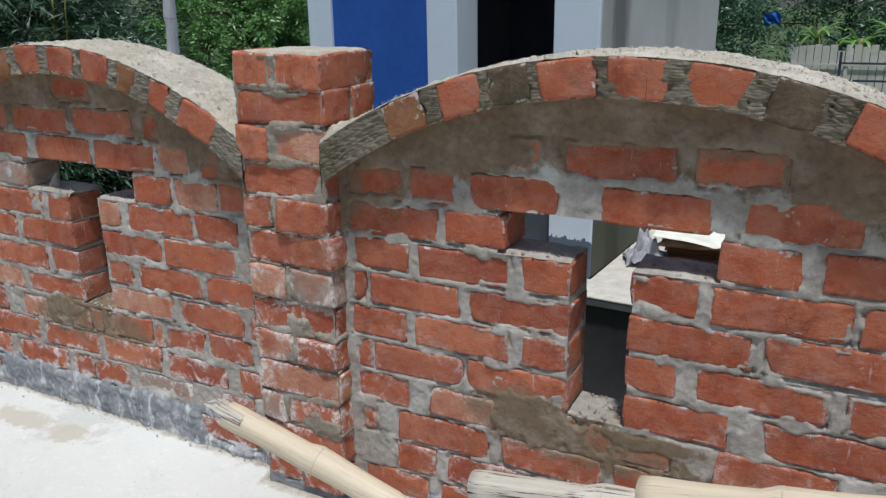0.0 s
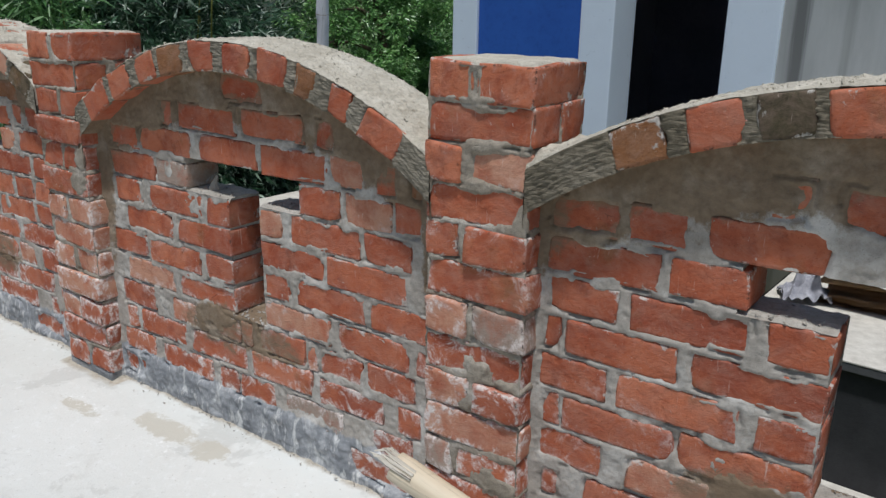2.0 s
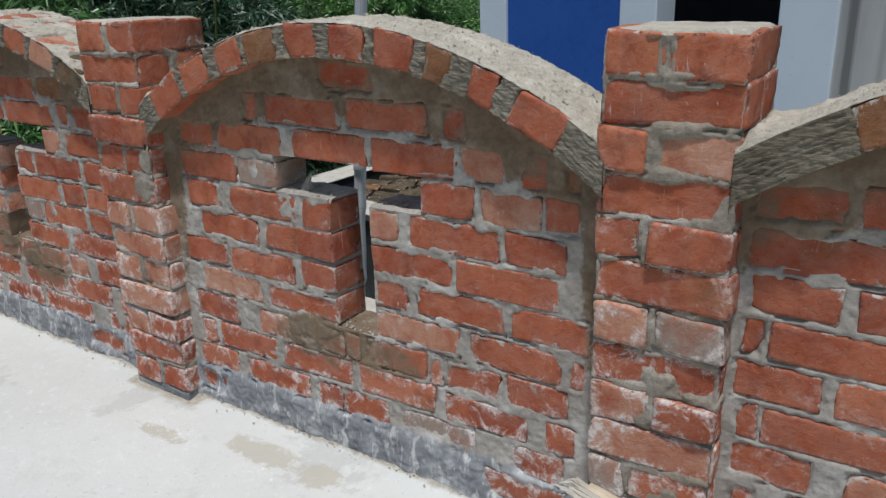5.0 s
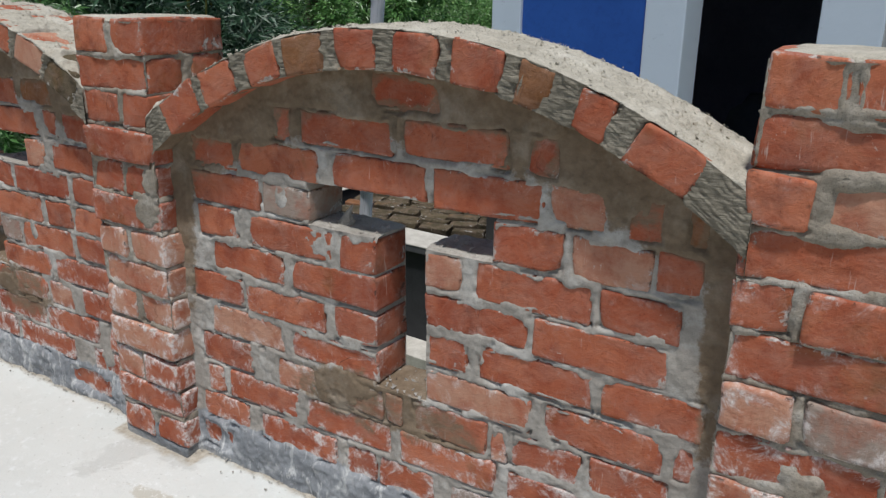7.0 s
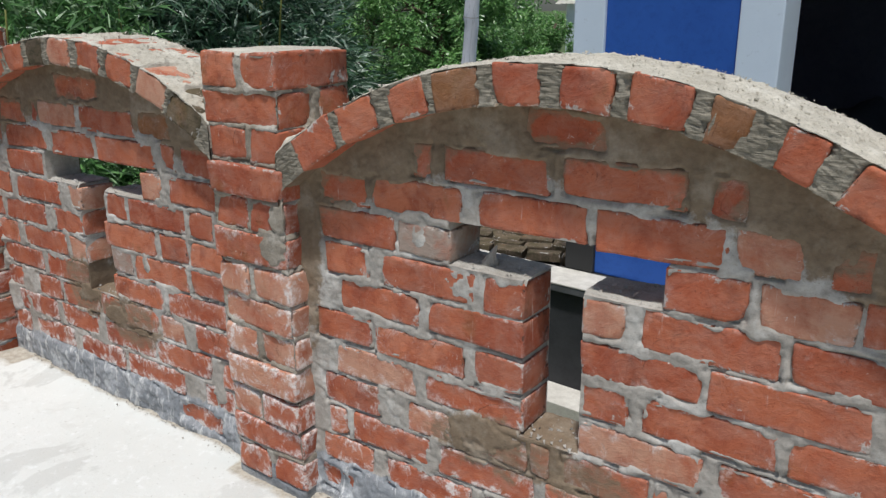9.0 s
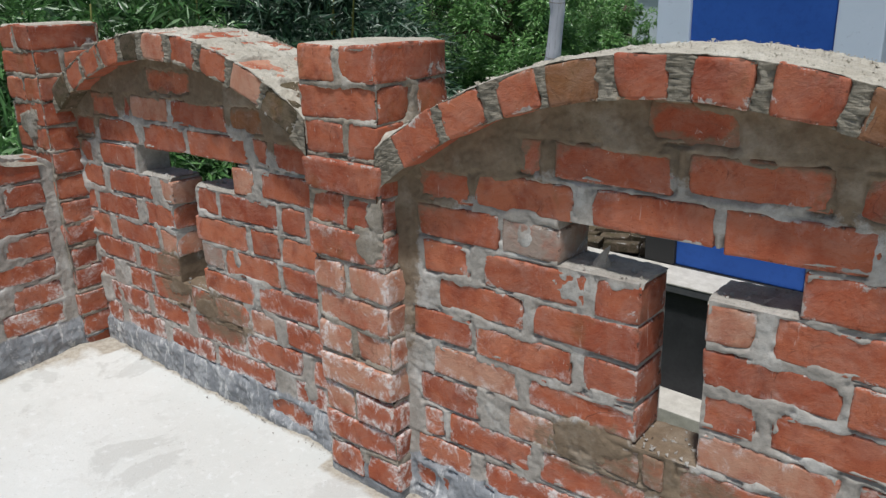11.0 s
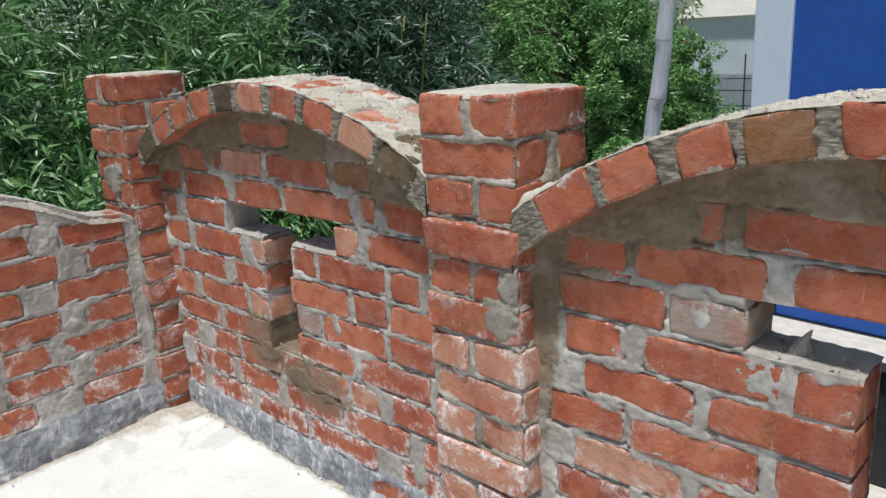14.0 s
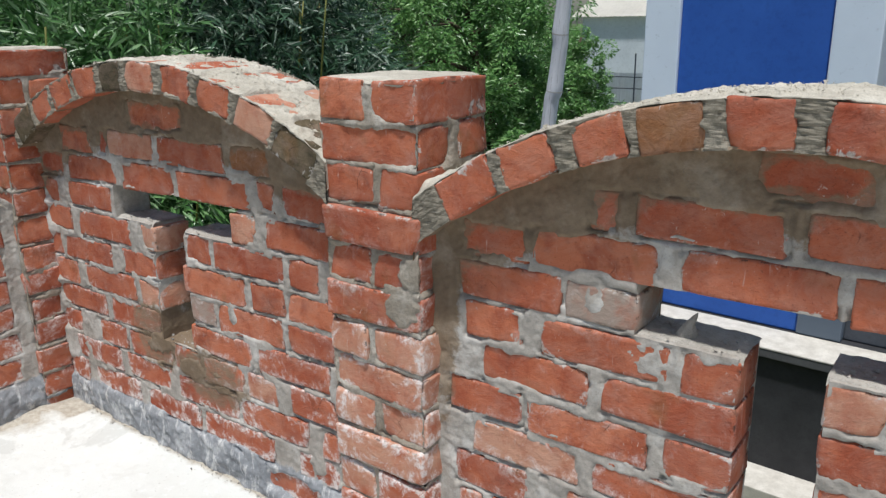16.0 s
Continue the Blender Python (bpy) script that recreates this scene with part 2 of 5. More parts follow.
def floor_material():
    m, t, b = material("cement_floor", 0.85, spec=0.25)
    n = Nodes(t, True)
    base = n.ramp(n.noise(1.3, 6, 0.6), (0.3, (0.56, 0.565, 0.535)), (0.7, (0.645, 0.65, 0.625)))
    base = n.mix(n.ramp(n.noise(3.2, 6, 0.62, dist=0.5), (0.585, 0.0), (0.62, 0.50)), base, (0.44, 0.44, 0.415))
    base = n.mix(n.ramp(n.noise(11, 6, 0.7, dist=0.5), (0.55, 0.0), (0.68, 0.40)), base, (0.50, 0.495, 0.465))
    base = n.mix(n.ramp(n.noise(34, 5, 0.7), (0.56, 0.0), (0.70, 0.5)), base, (0.73, 0.74, 0.735))
    base = n.mix(n.ramp(n.noise(90, 3, 0.6), (0.26, 0.5), (0.35, 0.0)), base, (0.27, 0.25, 0.22))
    a = t.nodes.new("ShaderNodeAttribute")
    a.attribute_name = "dirt"
    sand = n.ramp(n.math("ADD", a.outputs["Fac"], n.math("SUBTRACT", n.noise(16, 6, 0.75, dist=0.4), 0.5)), (0.40, 0.0), (0.75, 0.85))
    base = n.mix(sand, base, n.ramp(n.noise(60, 4, 0.7), (0.35, (0.27, 0.225, 0.17)), (0.65, (0.46, 0.41, 0.33))))
    # spilt water that has not dried, and crusts of lime beside it
    for key, tint, low, high in (("damp", (0.475, 0.45, 0.385), 0.46, 0.66), ("crust", (0.76, 0.765, 0.755), 0.55, 0.66)):
        a = t.nodes.new("ShaderNodeAttribute")
        a.attribute_name = key
        cut = n.math("ADD", a.outputs["Fac"], n.math("MULTIPLY", n.math("SUBTRACT", n.noise(24 if key == "damp" else 55, 6, 0.75, dist=0.5), 0.5), 1.5))
        base = n.mix(n.ramp(cut, (low, 0.0), (high, 0.85)), base, tint)
    t.links.new(base, b.inputs["Base Color"])
    n.bump(b, (n.noise(18, 6, 0.7), 0.5, 0.008), (n.noise(180, 4, 0.7), 0.4, 0.002))
    return m


FLOOR = floor_material()


def plain(name, a, c, scale=6, rough=0.7, bump=0.003, spec=0.3, metal=0.0, world_space=True):
    m, t, b = material(name, rough, metal, spec)
    n = Nodes(t, world_space)
    base = n.ramp(n.noise(scale, 6, 0.65), (0.3, a), (0.7, c))
    base = n.mix(n.ramp(n.noise(scale * 9, 4, 0.7), (0.3, 0.3), (0.5, 0.0)), base, tuple(v * 0.6 for v in a))
    t.links.new(base, b.inputs["Base Color"])
    n.bump(b, (n.noise(scale * 12, 5, 0.7), 0.4, bump))
    return m


def ragged_paint(name, paint_a, paint_b, bare, edge):
    """Paint that stops in a ragged line above the bare cement."""
    m, t, b = material(name, 0.6, spec=0.3)
    n = Nodes(t, True)
    sep = t.nodes.new("ShaderNodeSeparateXYZ")
    t.links.new(n.co, sep.inputs[0])
    z = n.math("ADD", sep.outputs[2], n.math("MULTIPLY", n.noise(16, 5, 0.8, n.stretch(1, 1, 0.3)), 0.16))
    base = n.ramp(n.noise(2.5, 5, 0.6), (0.3, paint_a), (0.7, paint_b))
    base = n.mix(n.ramp(n.noise(30, 5, 0.7), (0.62, 0.0), (0.75, 0.25)), base, bare)
    base = n.mix(n.math("LESS_THAN", z, edge), base, bare)
    t.links.new(base, b.inputs["Base Color"])
    n.bump(b, (n.noise(40, 5, 0.7), 0.25, 0.003))
    return m


WHITE = ragged_paint("white_paint", (0.63, 0.71, 0.80), (0.69, 0.77, 0.86), (0.11, 0.14, 0.18), -0.12)
WHITE_BARE = ragged_paint("white_paint_bare_foot", (0.63, 0.71, 0.80), (0.69, 0.77, 0.86), (0.035, 0.035, 0.035), 0.05)
BLUE = plain("blue_paint", (0.024, 0.090, 0.37), (0.034, 0.118, 0.45), 3, 0.55, 0.001)
DARKPAINT = plain("dark_grey_paint", (0.022, 0.023, 0.026), (0.045, 0.046, 0.05), 5, 0.6, 0.004)
LEDGE = plain("pale_cement_edge", (0.44, 0.41, 0.36), (0.62, 0.59, 0.53), 14, 0.9, 0.005)
LIP = plain("dark_grey_lip", (0.075, 0.077, 0.08), (0.11, 0.112, 0.115), 9, 0.7, 0.003)
THRESH = plain("blue_grey_cement", (0.055, 0.064, 0.078), (0.09, 0.10, 0.118), 6, 0.8, 0.003)
ROOM = plain("room_plaster", (0.20, 0.20, 0.25), (0.28, 0.28, 0.34), 3, 0.9)
GROUND = plain("grass_and_earth", (0.05, 0.075, 0.026), (0.085, 0.125, 0.045), 1.5, 0.95, 0.02)
SHEET_GREY = plain("grey_sheet_metal", (0.52, 0.56, 0.60), (0.62, 0.66, 0.70), 1.2, 0.5, 0.002)
ROOFING = plain("sun_bleached_roofing", (0.70, 0.67, 0.60), (0.80, 0.77, 0.70), 1.0, 0.6, 0.004)
STEEL = plain("dark_steel", (0.03, 0.04, 0.06), (0.06, 0.07, 0.1), 8, 0.5, 0.001)
FENCE = plain("weathered_fence", (0.46, 0.45, 0.41), (0.64, 0.62, 0.58), 4, 0.85, 0.006)
def bamboo_material(name, a, c, stain, crack, rough):
    """Cane skin: tone in long streaks along the culm, spots of mould, fine splits."""
    m, t, b = material(name, rough, spec=0.35)
    n = Nodes(t)
    base = n.ramp(n.noise(5, 4, 0.6, n.stretch(0.6, 1, 1)), (0.3, a), (0.7, c))
    base = n.mix(n.ramp(n.noise(60, 5, 0.65, n.stretch(0.04, 1, 1)), (0.42, 0.0), (0.68, 0.6)), base, stain)
    base = n.mix(n.ramp(n.noise(45, 5, 0.75), (0.62, 0.0), (0.72, 0.55)), base, tuple(v * 0.45 for v in stain))
    base = n.mix(n.math("MULTIPLY", n.ramp(n.noise(150, 4, 0.7, n.stretch(0.03, 1, 1)), (0.57, 0.0), (0.63, 1.0)), crack), base, (0.05, 0.04, 0.03))
    t.links.new(base, b.inputs["Base Color"])
    n.bump(b, (n.noise(90, 4, 0.7, n.stretch(0.03, 1, 1)), 0.5, 0.002 + 0.003 * crack))
    return m


BAMBOO_DRY = bamboo_material("dry_bamboo", (0.56, 0.47, 0.34), (0.68, 0.60, 0.46), (0.48, 0.38, 0.26), 0.25, 0.62)
BAMBOO_WORN = bamboo_material("weathered_bamboo", (0.46, 0.42, 0.35), (0.64, 0.60, 0.52), (0.28, 0.24, 0.19), 1.0, 0.85)
BAMBOO_GREY = bamboo_material("grey_standing_bamboo", (0.70, 0.70, 0.73), (0.83, 0.83, 0.86), (0.56, 0.56, 0.60), 0.35, 0.6)
NODE = plain("bamboo_node", (0.36, 0.31, 0.25), (0.58, 0.52, 0.44), 40, 0.7, 0.002, 0.3, 0, False)
BAMBOO_GREEN = plain("green_culm", (0.10, 0.13, 0.03), (0.24, 0.22, 0.06), 3, 0.5, 0.001)
BARK = plain("bark", (0.06, 0.045, 0.03), (0.13, 0.10, 0.07), 9, 0.95, 0.02)
CARD = plain("corrugated_cardboard", (0.42, 0.30, 0.19), (0.56, 0.42, 0.28), 8, 0.85, 0.002)
PAPER = plain("cement_sack_paper", (0.66, 0.66, 0.58), (0.78, 0.78, 0.70), 10, 0.7, 0.004)
RAG = plain("grey_rag", (0.22, 0.22, 0.25), (0.42, 0.42, 0.46), 22, 0.9, 0.006)
SLATE = plain("dark_tiles", (0.035, 0.033, 0.03), (0.10, 0.095, 0.085), 12, 0.9, 0.01)
TARP = plain("blue_tarpaulin", (0.05, 0.22, 0.68), (0.08, 0.28, 0.78), 5, 0.5, 0.004)


def grey_wall_material():
    m, t, b = material("grey_plaster_stained", 0.85, spec=0.2)
    n = Nodes(t, True)
    base = n.ramp(n.noise(1.5, 5, 0.6), (0.3, (0.40, 0.405, 0.41)), (0.7, (0.50, 0.505, 0.51)))
    sep = t.nodes.new("ShaderNodeSeparateXYZ")
    t.links.new(n.co, sep.inputs[0])
    # damp runs: one broad and dark by the corner, a fainter one further in
    across = n.math("ADD", sep.outputs[1], n.math("MULTIPLY", n.math("SUBTRACT", n.noise(9, 4, 0.6, n.stretch(1, 1, 0.15)), 0.5), 0.30))
    base = n.mix(n.ramp(n.math("ABSOLUTE", n.math("SUBTRACT", across, 4.50)), (0.0, 0.4), (0.14, 0.0)), base, (0.24, 0.24, 0.24))
    base = n.mix(n.ramp(n.math("ABSOLUTE", n.math("SUBTRACT", across, 4.72)), (0.08, 0.85), (0.19, 0.0)), base, (0.13, 0.13, 0.13))
    base = n.mix(n.ramp(n.math("ABSOLUTE", n.math("SUBTRACT", across, 5.85)), (0.04, 0.40), (0.20, 0.0)), base, (0.20, 0.20, 0.19))
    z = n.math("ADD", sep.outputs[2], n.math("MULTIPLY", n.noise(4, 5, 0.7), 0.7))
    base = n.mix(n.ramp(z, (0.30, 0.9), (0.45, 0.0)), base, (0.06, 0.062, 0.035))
    t.links.new(base, b.inputs["Base Color"])
    n.bump(b, (n.noise(60, 4, 0.7), 0.3, 0.003))
    return m


GREY_WALL = grey_wall_material()


def leaf_material(name, dark, mid, light):
    m, t, b = material(name, 0.33, spec=0.5)
    n = Nodes(t, True)
    base = n.ramp(n.island(), (0.0, dark), (0.40, mid), (0.72, mid), (1.0, light))
    base = n.mix(n.ramp(n.noise(0.9, 3), (0.4, 0.0), (0.65, 0.6)), base, dark)
    t.links.new(base, b.inputs["Base Color"])
    tr = t.nodes.new("ShaderNodeBsdfTranslucent")
    t.links.new(base, tr.inputs["Color"])
    mx = t.nodes.new("ShaderNodeMixShader")
    mx.inputs[0].default_value = 0.28
    t.links.new(b.outputs[0], mx.inputs[1])
    t.links.new(tr.outputs[0], mx.inputs[2])
    t.links.new(mx.outputs[0], t.nodes["Material Output"].inputs["Surface"])
    return m


# the palest bamboo tone puts bright glints into the leaf colour
LEAF_BAMBOO = leaf_material("bamboo_leaf", (0.038, 0.105, 0.030), (0.15, 0.31, 0.10), (0.48, 0.61, 0.40))
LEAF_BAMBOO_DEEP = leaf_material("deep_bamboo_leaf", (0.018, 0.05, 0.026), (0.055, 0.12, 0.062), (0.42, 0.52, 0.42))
LEAF_TREE = leaf_material("tree_leaf", (0.065, 0.17, 0.045), (0.165, 0.34, 0.095), (0.33, 0.51, 0.20))
# darker copy of the tree leaf, with a shady hollow put into its colour
LEAF_TREE_SHADED = leaf_material("shaded_tree_leaf", (0.018, 0.045, 0.02), (0.05, 0.11, 0.045), (0.14, 0.24, 0.10))
LEAF_BANANA = leaf_material("banana_leaf", (0.10, 0.22, 0.05), (0.20, 0.36, 0.10), (0.32, 0.48, 0.18))
LEAF_FAR = leaf_material("far_leaf", (0.04, 0.105, 0.058), (0.088, 0.18, 0.10), (0.17, 0.28, 0.17))


# ---------------------------------------------------------------- mesh helpers
_tables = [np.random.RandomState(s).rand(128, 128) for s in range(12)]


def vnoise(u, v, cell, seed=0):
    """Smooth value noise from 0 to 1 on arrays; cell in metres."""
    tab = _tables[seed % 12]
    a, b = np.asarray(u) / cell + 17.3 * seed, np.asarray(v) / cell + 9.1 * seed
    i, j = np.floor(a).astype(int), np.floor(b).astype(int)
    f, g = a - i, b - j
    f, g = f * f * (3 - 2 * f), g * g * (3 - 2 * g)
    i0, i1, j0, j1 = i % 128, (i + 1) % 128, j % 128, (j + 1) % 128
    return (tab[i0, j0] * (1 - f) + tab[i1, j0] * f) * (1 - g) + (tab[i0, j1] * (1 - f) + tab[i1, j1] * f) * g


def fractal(u, v, cell, seed=0):
    return (vnoise(u, v, cell, seed) + 0.5 * vnoise(u, v, cell / 2, seed + 1) + 0.25 * vnoise(u, v, cell / 4, seed + 2)) / 1.75


def mesh_from(name, verts, faces, mats, index=None, smooth=True):
    me = bpy.data.meshes.new(name)
    me.from_pydata([tuple(map(float, p)) for p in verts], [], [tuple(map(int, f)) for f in faces])
    for m in mats:
        me.materials.append(m)
    if index is not None:
        me.polygons.foreach_set("material_index", np.asarray(index, dtype=np.int32))
    me.polygons.foreach_set("use_smooth", np.full(len(me.polygons), smooth))
    me.update()
    return me


def put(name, me, parent=None, m=None):
    ob = new(name, me)
    if parent is not None:
        ob.parent = parent
    if m is not None:
        ob.matrix_basis = m
    return ob


def part(name, bm, mat, parent, label="", smooth=False):
    me = bpy.data.meshes.new(name)
    bm.normal_update()
    bm.to_mesh(me)
    bm.free()
    me.materials.append(mat)
    me.polygons.foreach_set("use_smooth", np.full(len(me.polygons), smooth))
    ob = put(name, me, parent)
    return tagged(ob, label)


def empty(name, loc=(0, 0, 0), rz=0.0):
    ob = new(name)
    ob.empty_display_size = 0.1
    ob.matrix_basis = pose(*loc, 0, 0, rz)
    return ob


def box(bm, lo, hi, bevel=0.0, m=None):
    r = bmesh.ops.create_cube(bm, size=1.0)
    vs = r["verts"]
    c = [(a + b) / 2 for a, b in zip(lo, hi)]
    for v in vs:
        v.co = Vector([c[k] + v.co[k] * (hi[k] - lo[k]) for k in range(3)])
    if bevel:
        es = list({e for v in vs for e in v.link_edges})
        r = bmesh.ops.bevel(bm, geom=es, offset=bevel, segments=2, affect="EDGES", profile=0.6)
        vs = list({v for f in r["faces"] for v in f.verts} | {v for v in vs if v.is_valid})
    if m is not None:
        bmesh.ops.transform(bm, matrix=m, verts=[v for v in vs if v.is_valid])
    return bm


def brick_mesh(length, depth, height, seed, mat, rough=1.0, stains=None):
    """A hand-made brick, centred, with worn rounded arrises, bowed outlines and chipped corners."""
    rng = random.Random(seed)
    r = min(rng.uniform(0.0022, 0.0036) * (0.5 + 0.5 * rough), height * 0.1)
    xs = [0, r, 2.4 * r, 0.034, length * 0.5, length - 0.034, length - 2.4 * r, length - r, length] if length > 0.09 else [0, r, 2.4 * r, length * 0.5, length - 2.4 * r, length - r, length]
    ys = [0, r, 2.4 * r, depth * 0.5, depth]
    zs = [0, r, 2.4 * r, height * 0.5, height - 2.4 * r, height - r, height]
    off = Vector((rng.random() * 50, rng.random() * 50, rng.random() * 50))
    chips = [(Vector((rng.choice((0, 1)) * length, 0, rng.choice((0, 1)) * height)), rng.uniform(0.012, 0.03), rng.uniform(0.002, 0.010)) for _ in range(2)]
    lean = [rng.uniform(-0.0035, 0.0035) * rough for _ in range(4)]
    ids, verts, faces, rims, flat = {}, [], [], [], []

    def vid(i, j, k):
        key = (i, j, k)
        if key in ids:
            return ids[key]
        p = Vector((xs[i], ys[j], zs[k]))
        ex = (i == 0) - (i == len(xs) - 1)
        ey = (j == 0) - (j == len(ys) - 1)
        ez = (k == 0) - (k == len(zs) - 1)
        q = p.copy()
        if abs(ex) + abs(ey) + abs(ez) > 1:
            q += Vector((ex, ey, ez)) * r * 0.5
        fx, fz = p.x / length, p.z / height
        q.x += (lean[0] * (1 - fx) + lean[1] * fx) * (fz - 0.5)
        q.z += (lean[2] * (1 - fz) + lean[3] * fz) * (fx - 0.5)
        n = noise.noise_vector(p * 13 + off) * 0.0026 * rough + noise.noise_vector(p * 55 + off) * 0.0015 * rough
        q += n
        for c, rad, dep in chips:
            d = (p - c).length
            if d < rad:
                q += (Vector((length / 2, depth / 2, height / 2)) - c).normalized() * dep * (1 - d / rad)
        ids[key] = len(verts)
        verts.append(q - Vector((length / 2, 0, height / 2)))
        rims.append(sorted((min(p.x, length - p.x), min(p.y, depth - p.y), min(p.z, height - p.z)))[1])
        flat.append((p.x - length / 2, p.z - height / 2, rims[-1]))
        return ids[key]

    nx, ny, nz = len(xs) - 1, len(ys) - 1, len(zs) - 1
    for i in range(nx):
        for k in range(nz):
            faces.append((vid(i, 0, k), vid(i + 1, 0, k), vid(i + 1, 0, k + 1), vid(i, 0, k + 1)))
            faces.append((vid(i, ny, k), vid(i, ny, k + 1), vid(i + 1, ny, k + 1), vid(i + 1, ny, k)))
        for j in range(ny):
            faces.append((vid(i, j, 0), vid(i, j + 1, 0), vid(i + 1, j + 1, 0), vid(i + 1, j, 0)))
            faces.append((vid(i, j, nz), vid(i + 1, j, nz), vid(i + 1, j + 1, nz), vid(i, j + 1, nz)))
    for j in range(ny):
        for k in range(nz):
            faces.append((vid(0, j, k), vid(0, j, k + 1), vid(0, j + 1, k + 1), vid(0, j + 1, k)))
            faces.append((vid(nx, j, k), vid(nx, j + 1, k), vid(nx, j + 1, k + 1), vid(nx, j, k + 1)))
    me = mesh_from("brick", verts, faces, [mat], None, True)
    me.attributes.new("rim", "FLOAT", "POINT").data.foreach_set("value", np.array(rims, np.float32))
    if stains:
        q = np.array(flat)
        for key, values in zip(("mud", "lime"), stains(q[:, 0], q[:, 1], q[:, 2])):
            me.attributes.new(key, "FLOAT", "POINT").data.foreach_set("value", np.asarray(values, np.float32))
    return me


KIND = {"d": BRICK_MOSS, "": BRICK, "p": BRICK_PALE, "g": BRICK_GREY, "m": BRICK_MUD}


def parse(text):
    """'-1.2:-1.0p ...' gives (start, end, kind) for each brick of a course."""
    out = []
    for w in text.split():
        a, b = w.split(":")
        kind = b[-1] if b[-1] in "pgmd" else ""
        out.append((float(a), float(b.rstrip("pgmd")), kind))
    return out


def mortar_height(U, V, rects, seed, patches=(), spread=1.0, sink=0.0):
    """How far the mortar stands out of the wall's face: lumpy in the joints, ragged over the arrises, sunk behind the brick faces."""
    d, under = np.full(U.shape, 1.0), np.zeros(U.shape, bool)
    wu = U + (fractal(U, V, 0.022, seed) - 0.5) * 0.008
    wv = V + (fractal(U, V, 0.022, seed + 3) - 0.5) * 0.008
    for u0, u1, v0, v1 in rects:
        qx, qz = np.abs(wu - (u0 + u1) / 2) - (u1 - u0) / 2, np.abs(wv - (v0 + v1) / 2) - (v1 - v0) / 2
        o = np.hypot(np.maximum(qx, 0), np.maximum(qz, 0)) + np.minimum(np.maximum(qx, qz), 0)
        under = np.where(o < d, wv < v0 + 0.006, under)
        d = np.minimum(d, o)
    smear = np.clip((fractal(U, V, 0.075, seed + 5) - 0.51) * 0.10, -0.003, 0.013) + (fractal(U, V, 0.013, seed + 7) - 0.5) * 0.007
    level = 0.0004 + (fractal(U, V, 0.05, seed + 2) - 0.5) * 0.008 + (fractal(U, V, 0.010, seed + 4) - 0.5) * 0.0045
    level = np.clip(level, -0.0028, 0.0020) - sink
    de = d + smear * spread
    h = np.where(de > 0, level, np.maximum(level + de * 0.9, -0.014))
    crack = (0.45 + 0.55 * under) * np.exp(-(d / 0.0036) ** 2) * np.clip((fractal(U, V, 0.05, seed + 8) - 0.525) * 12, 0, 1)
    h = h - 0.015 * crack
    for u, v, ru, rv, kind in patches:
        if kind == 3:
            continue
        k = 1 - np.hypot((U - u) / ru, (V - v) / rv) + (fractal(U, V, 0.045, seed + 6) - 0.5) * 1.2 - 0.25 + (fractal(U, V, 0.012, seed + 9) - 0.5) * 0.45
        k = k - 0.42 if kind == 1 else (k + 0.20) * 1.6 if kind == 2 else k
        h = np.maximum(h, np.clip(-0.004 + k * 0.013, -0.02, (0.0028, 0.0016, 0.0026)[kind]) + (fractal(U, V, 0.05, seed + 1) - 0.5) * 0.0015)
    return h


class Shell:
    """Collects sheets of quads with material slots into one mesh."""

    def __init__(self):
        self.v, self.f, self.i = [], [], []
        self.n = 0

    def sheet(self, P, mask=None, slot=0, flip=False):
        a, b = P.shape[:2]
        base = self.n
        self.v.append(P.reshape(-1, 3))
        self.n += a * b
        I, J = np.meshgrid(np.arange(a - 1), np.arange(b - 1), indexing="ij")
        keep = np.ones(I.shape, bool) if mask is None else mask
        I, J = I[keep], J[keep]
        q = np.stack([base + I * b + J, base + (I + 1) * b + J, base + (I + 1) * b + J + 1, base + I * b + J + 1], 1)
        if flip:
            q = q[:, ::-1]
        self.f.append(q)
        s = slot[keep] if isinstance(slot, np.ndarray) else np.full(len(q), slot)
        self.i.append(s)
        return base

    def quads(self, P, slot=0):
        """P: n x 4 x 3"""
        base = self.n
        self.v.append(P.reshape(-1, 3))
        self.n += len(P) * 4
        self.f.append(base + np.arange(len(P) * 4).reshape(-1, 4))
        self.i.append(np.full(len(P), slot))

    def mesh(self, name, mats):
        return mesh_from(name, np.concatenate(self.v), np.concatenate(self.f), mats, np.concatenate(self.i))


STEP = 0.004
COURSE, FIRST = 0.0855, 0.025
THICK = 0.115


def back_blocks(u0, u1, v0, top, openings):
    """The plain rear face of a bay in upright strips that leave the openings free."""
    cuts = sorted(set([u0, u1] + [x for o in openings for x in o[:2]] + list(np.linspace(u0, u1, 25))))
    for a, b in zip(cuts, cuts[1:]):
        m, low = (a + b) / 2, v0
        for _, _, c, d in sorted((o for o in openings if o[0] < m < o[1]), key=lambda o: o[2]):
            if c > low:
                yield a, b, low, (c, c)
            low = max(low, d)
        yield a, b, low, (float(top(np.array(a))), float(top(np.array(b))))


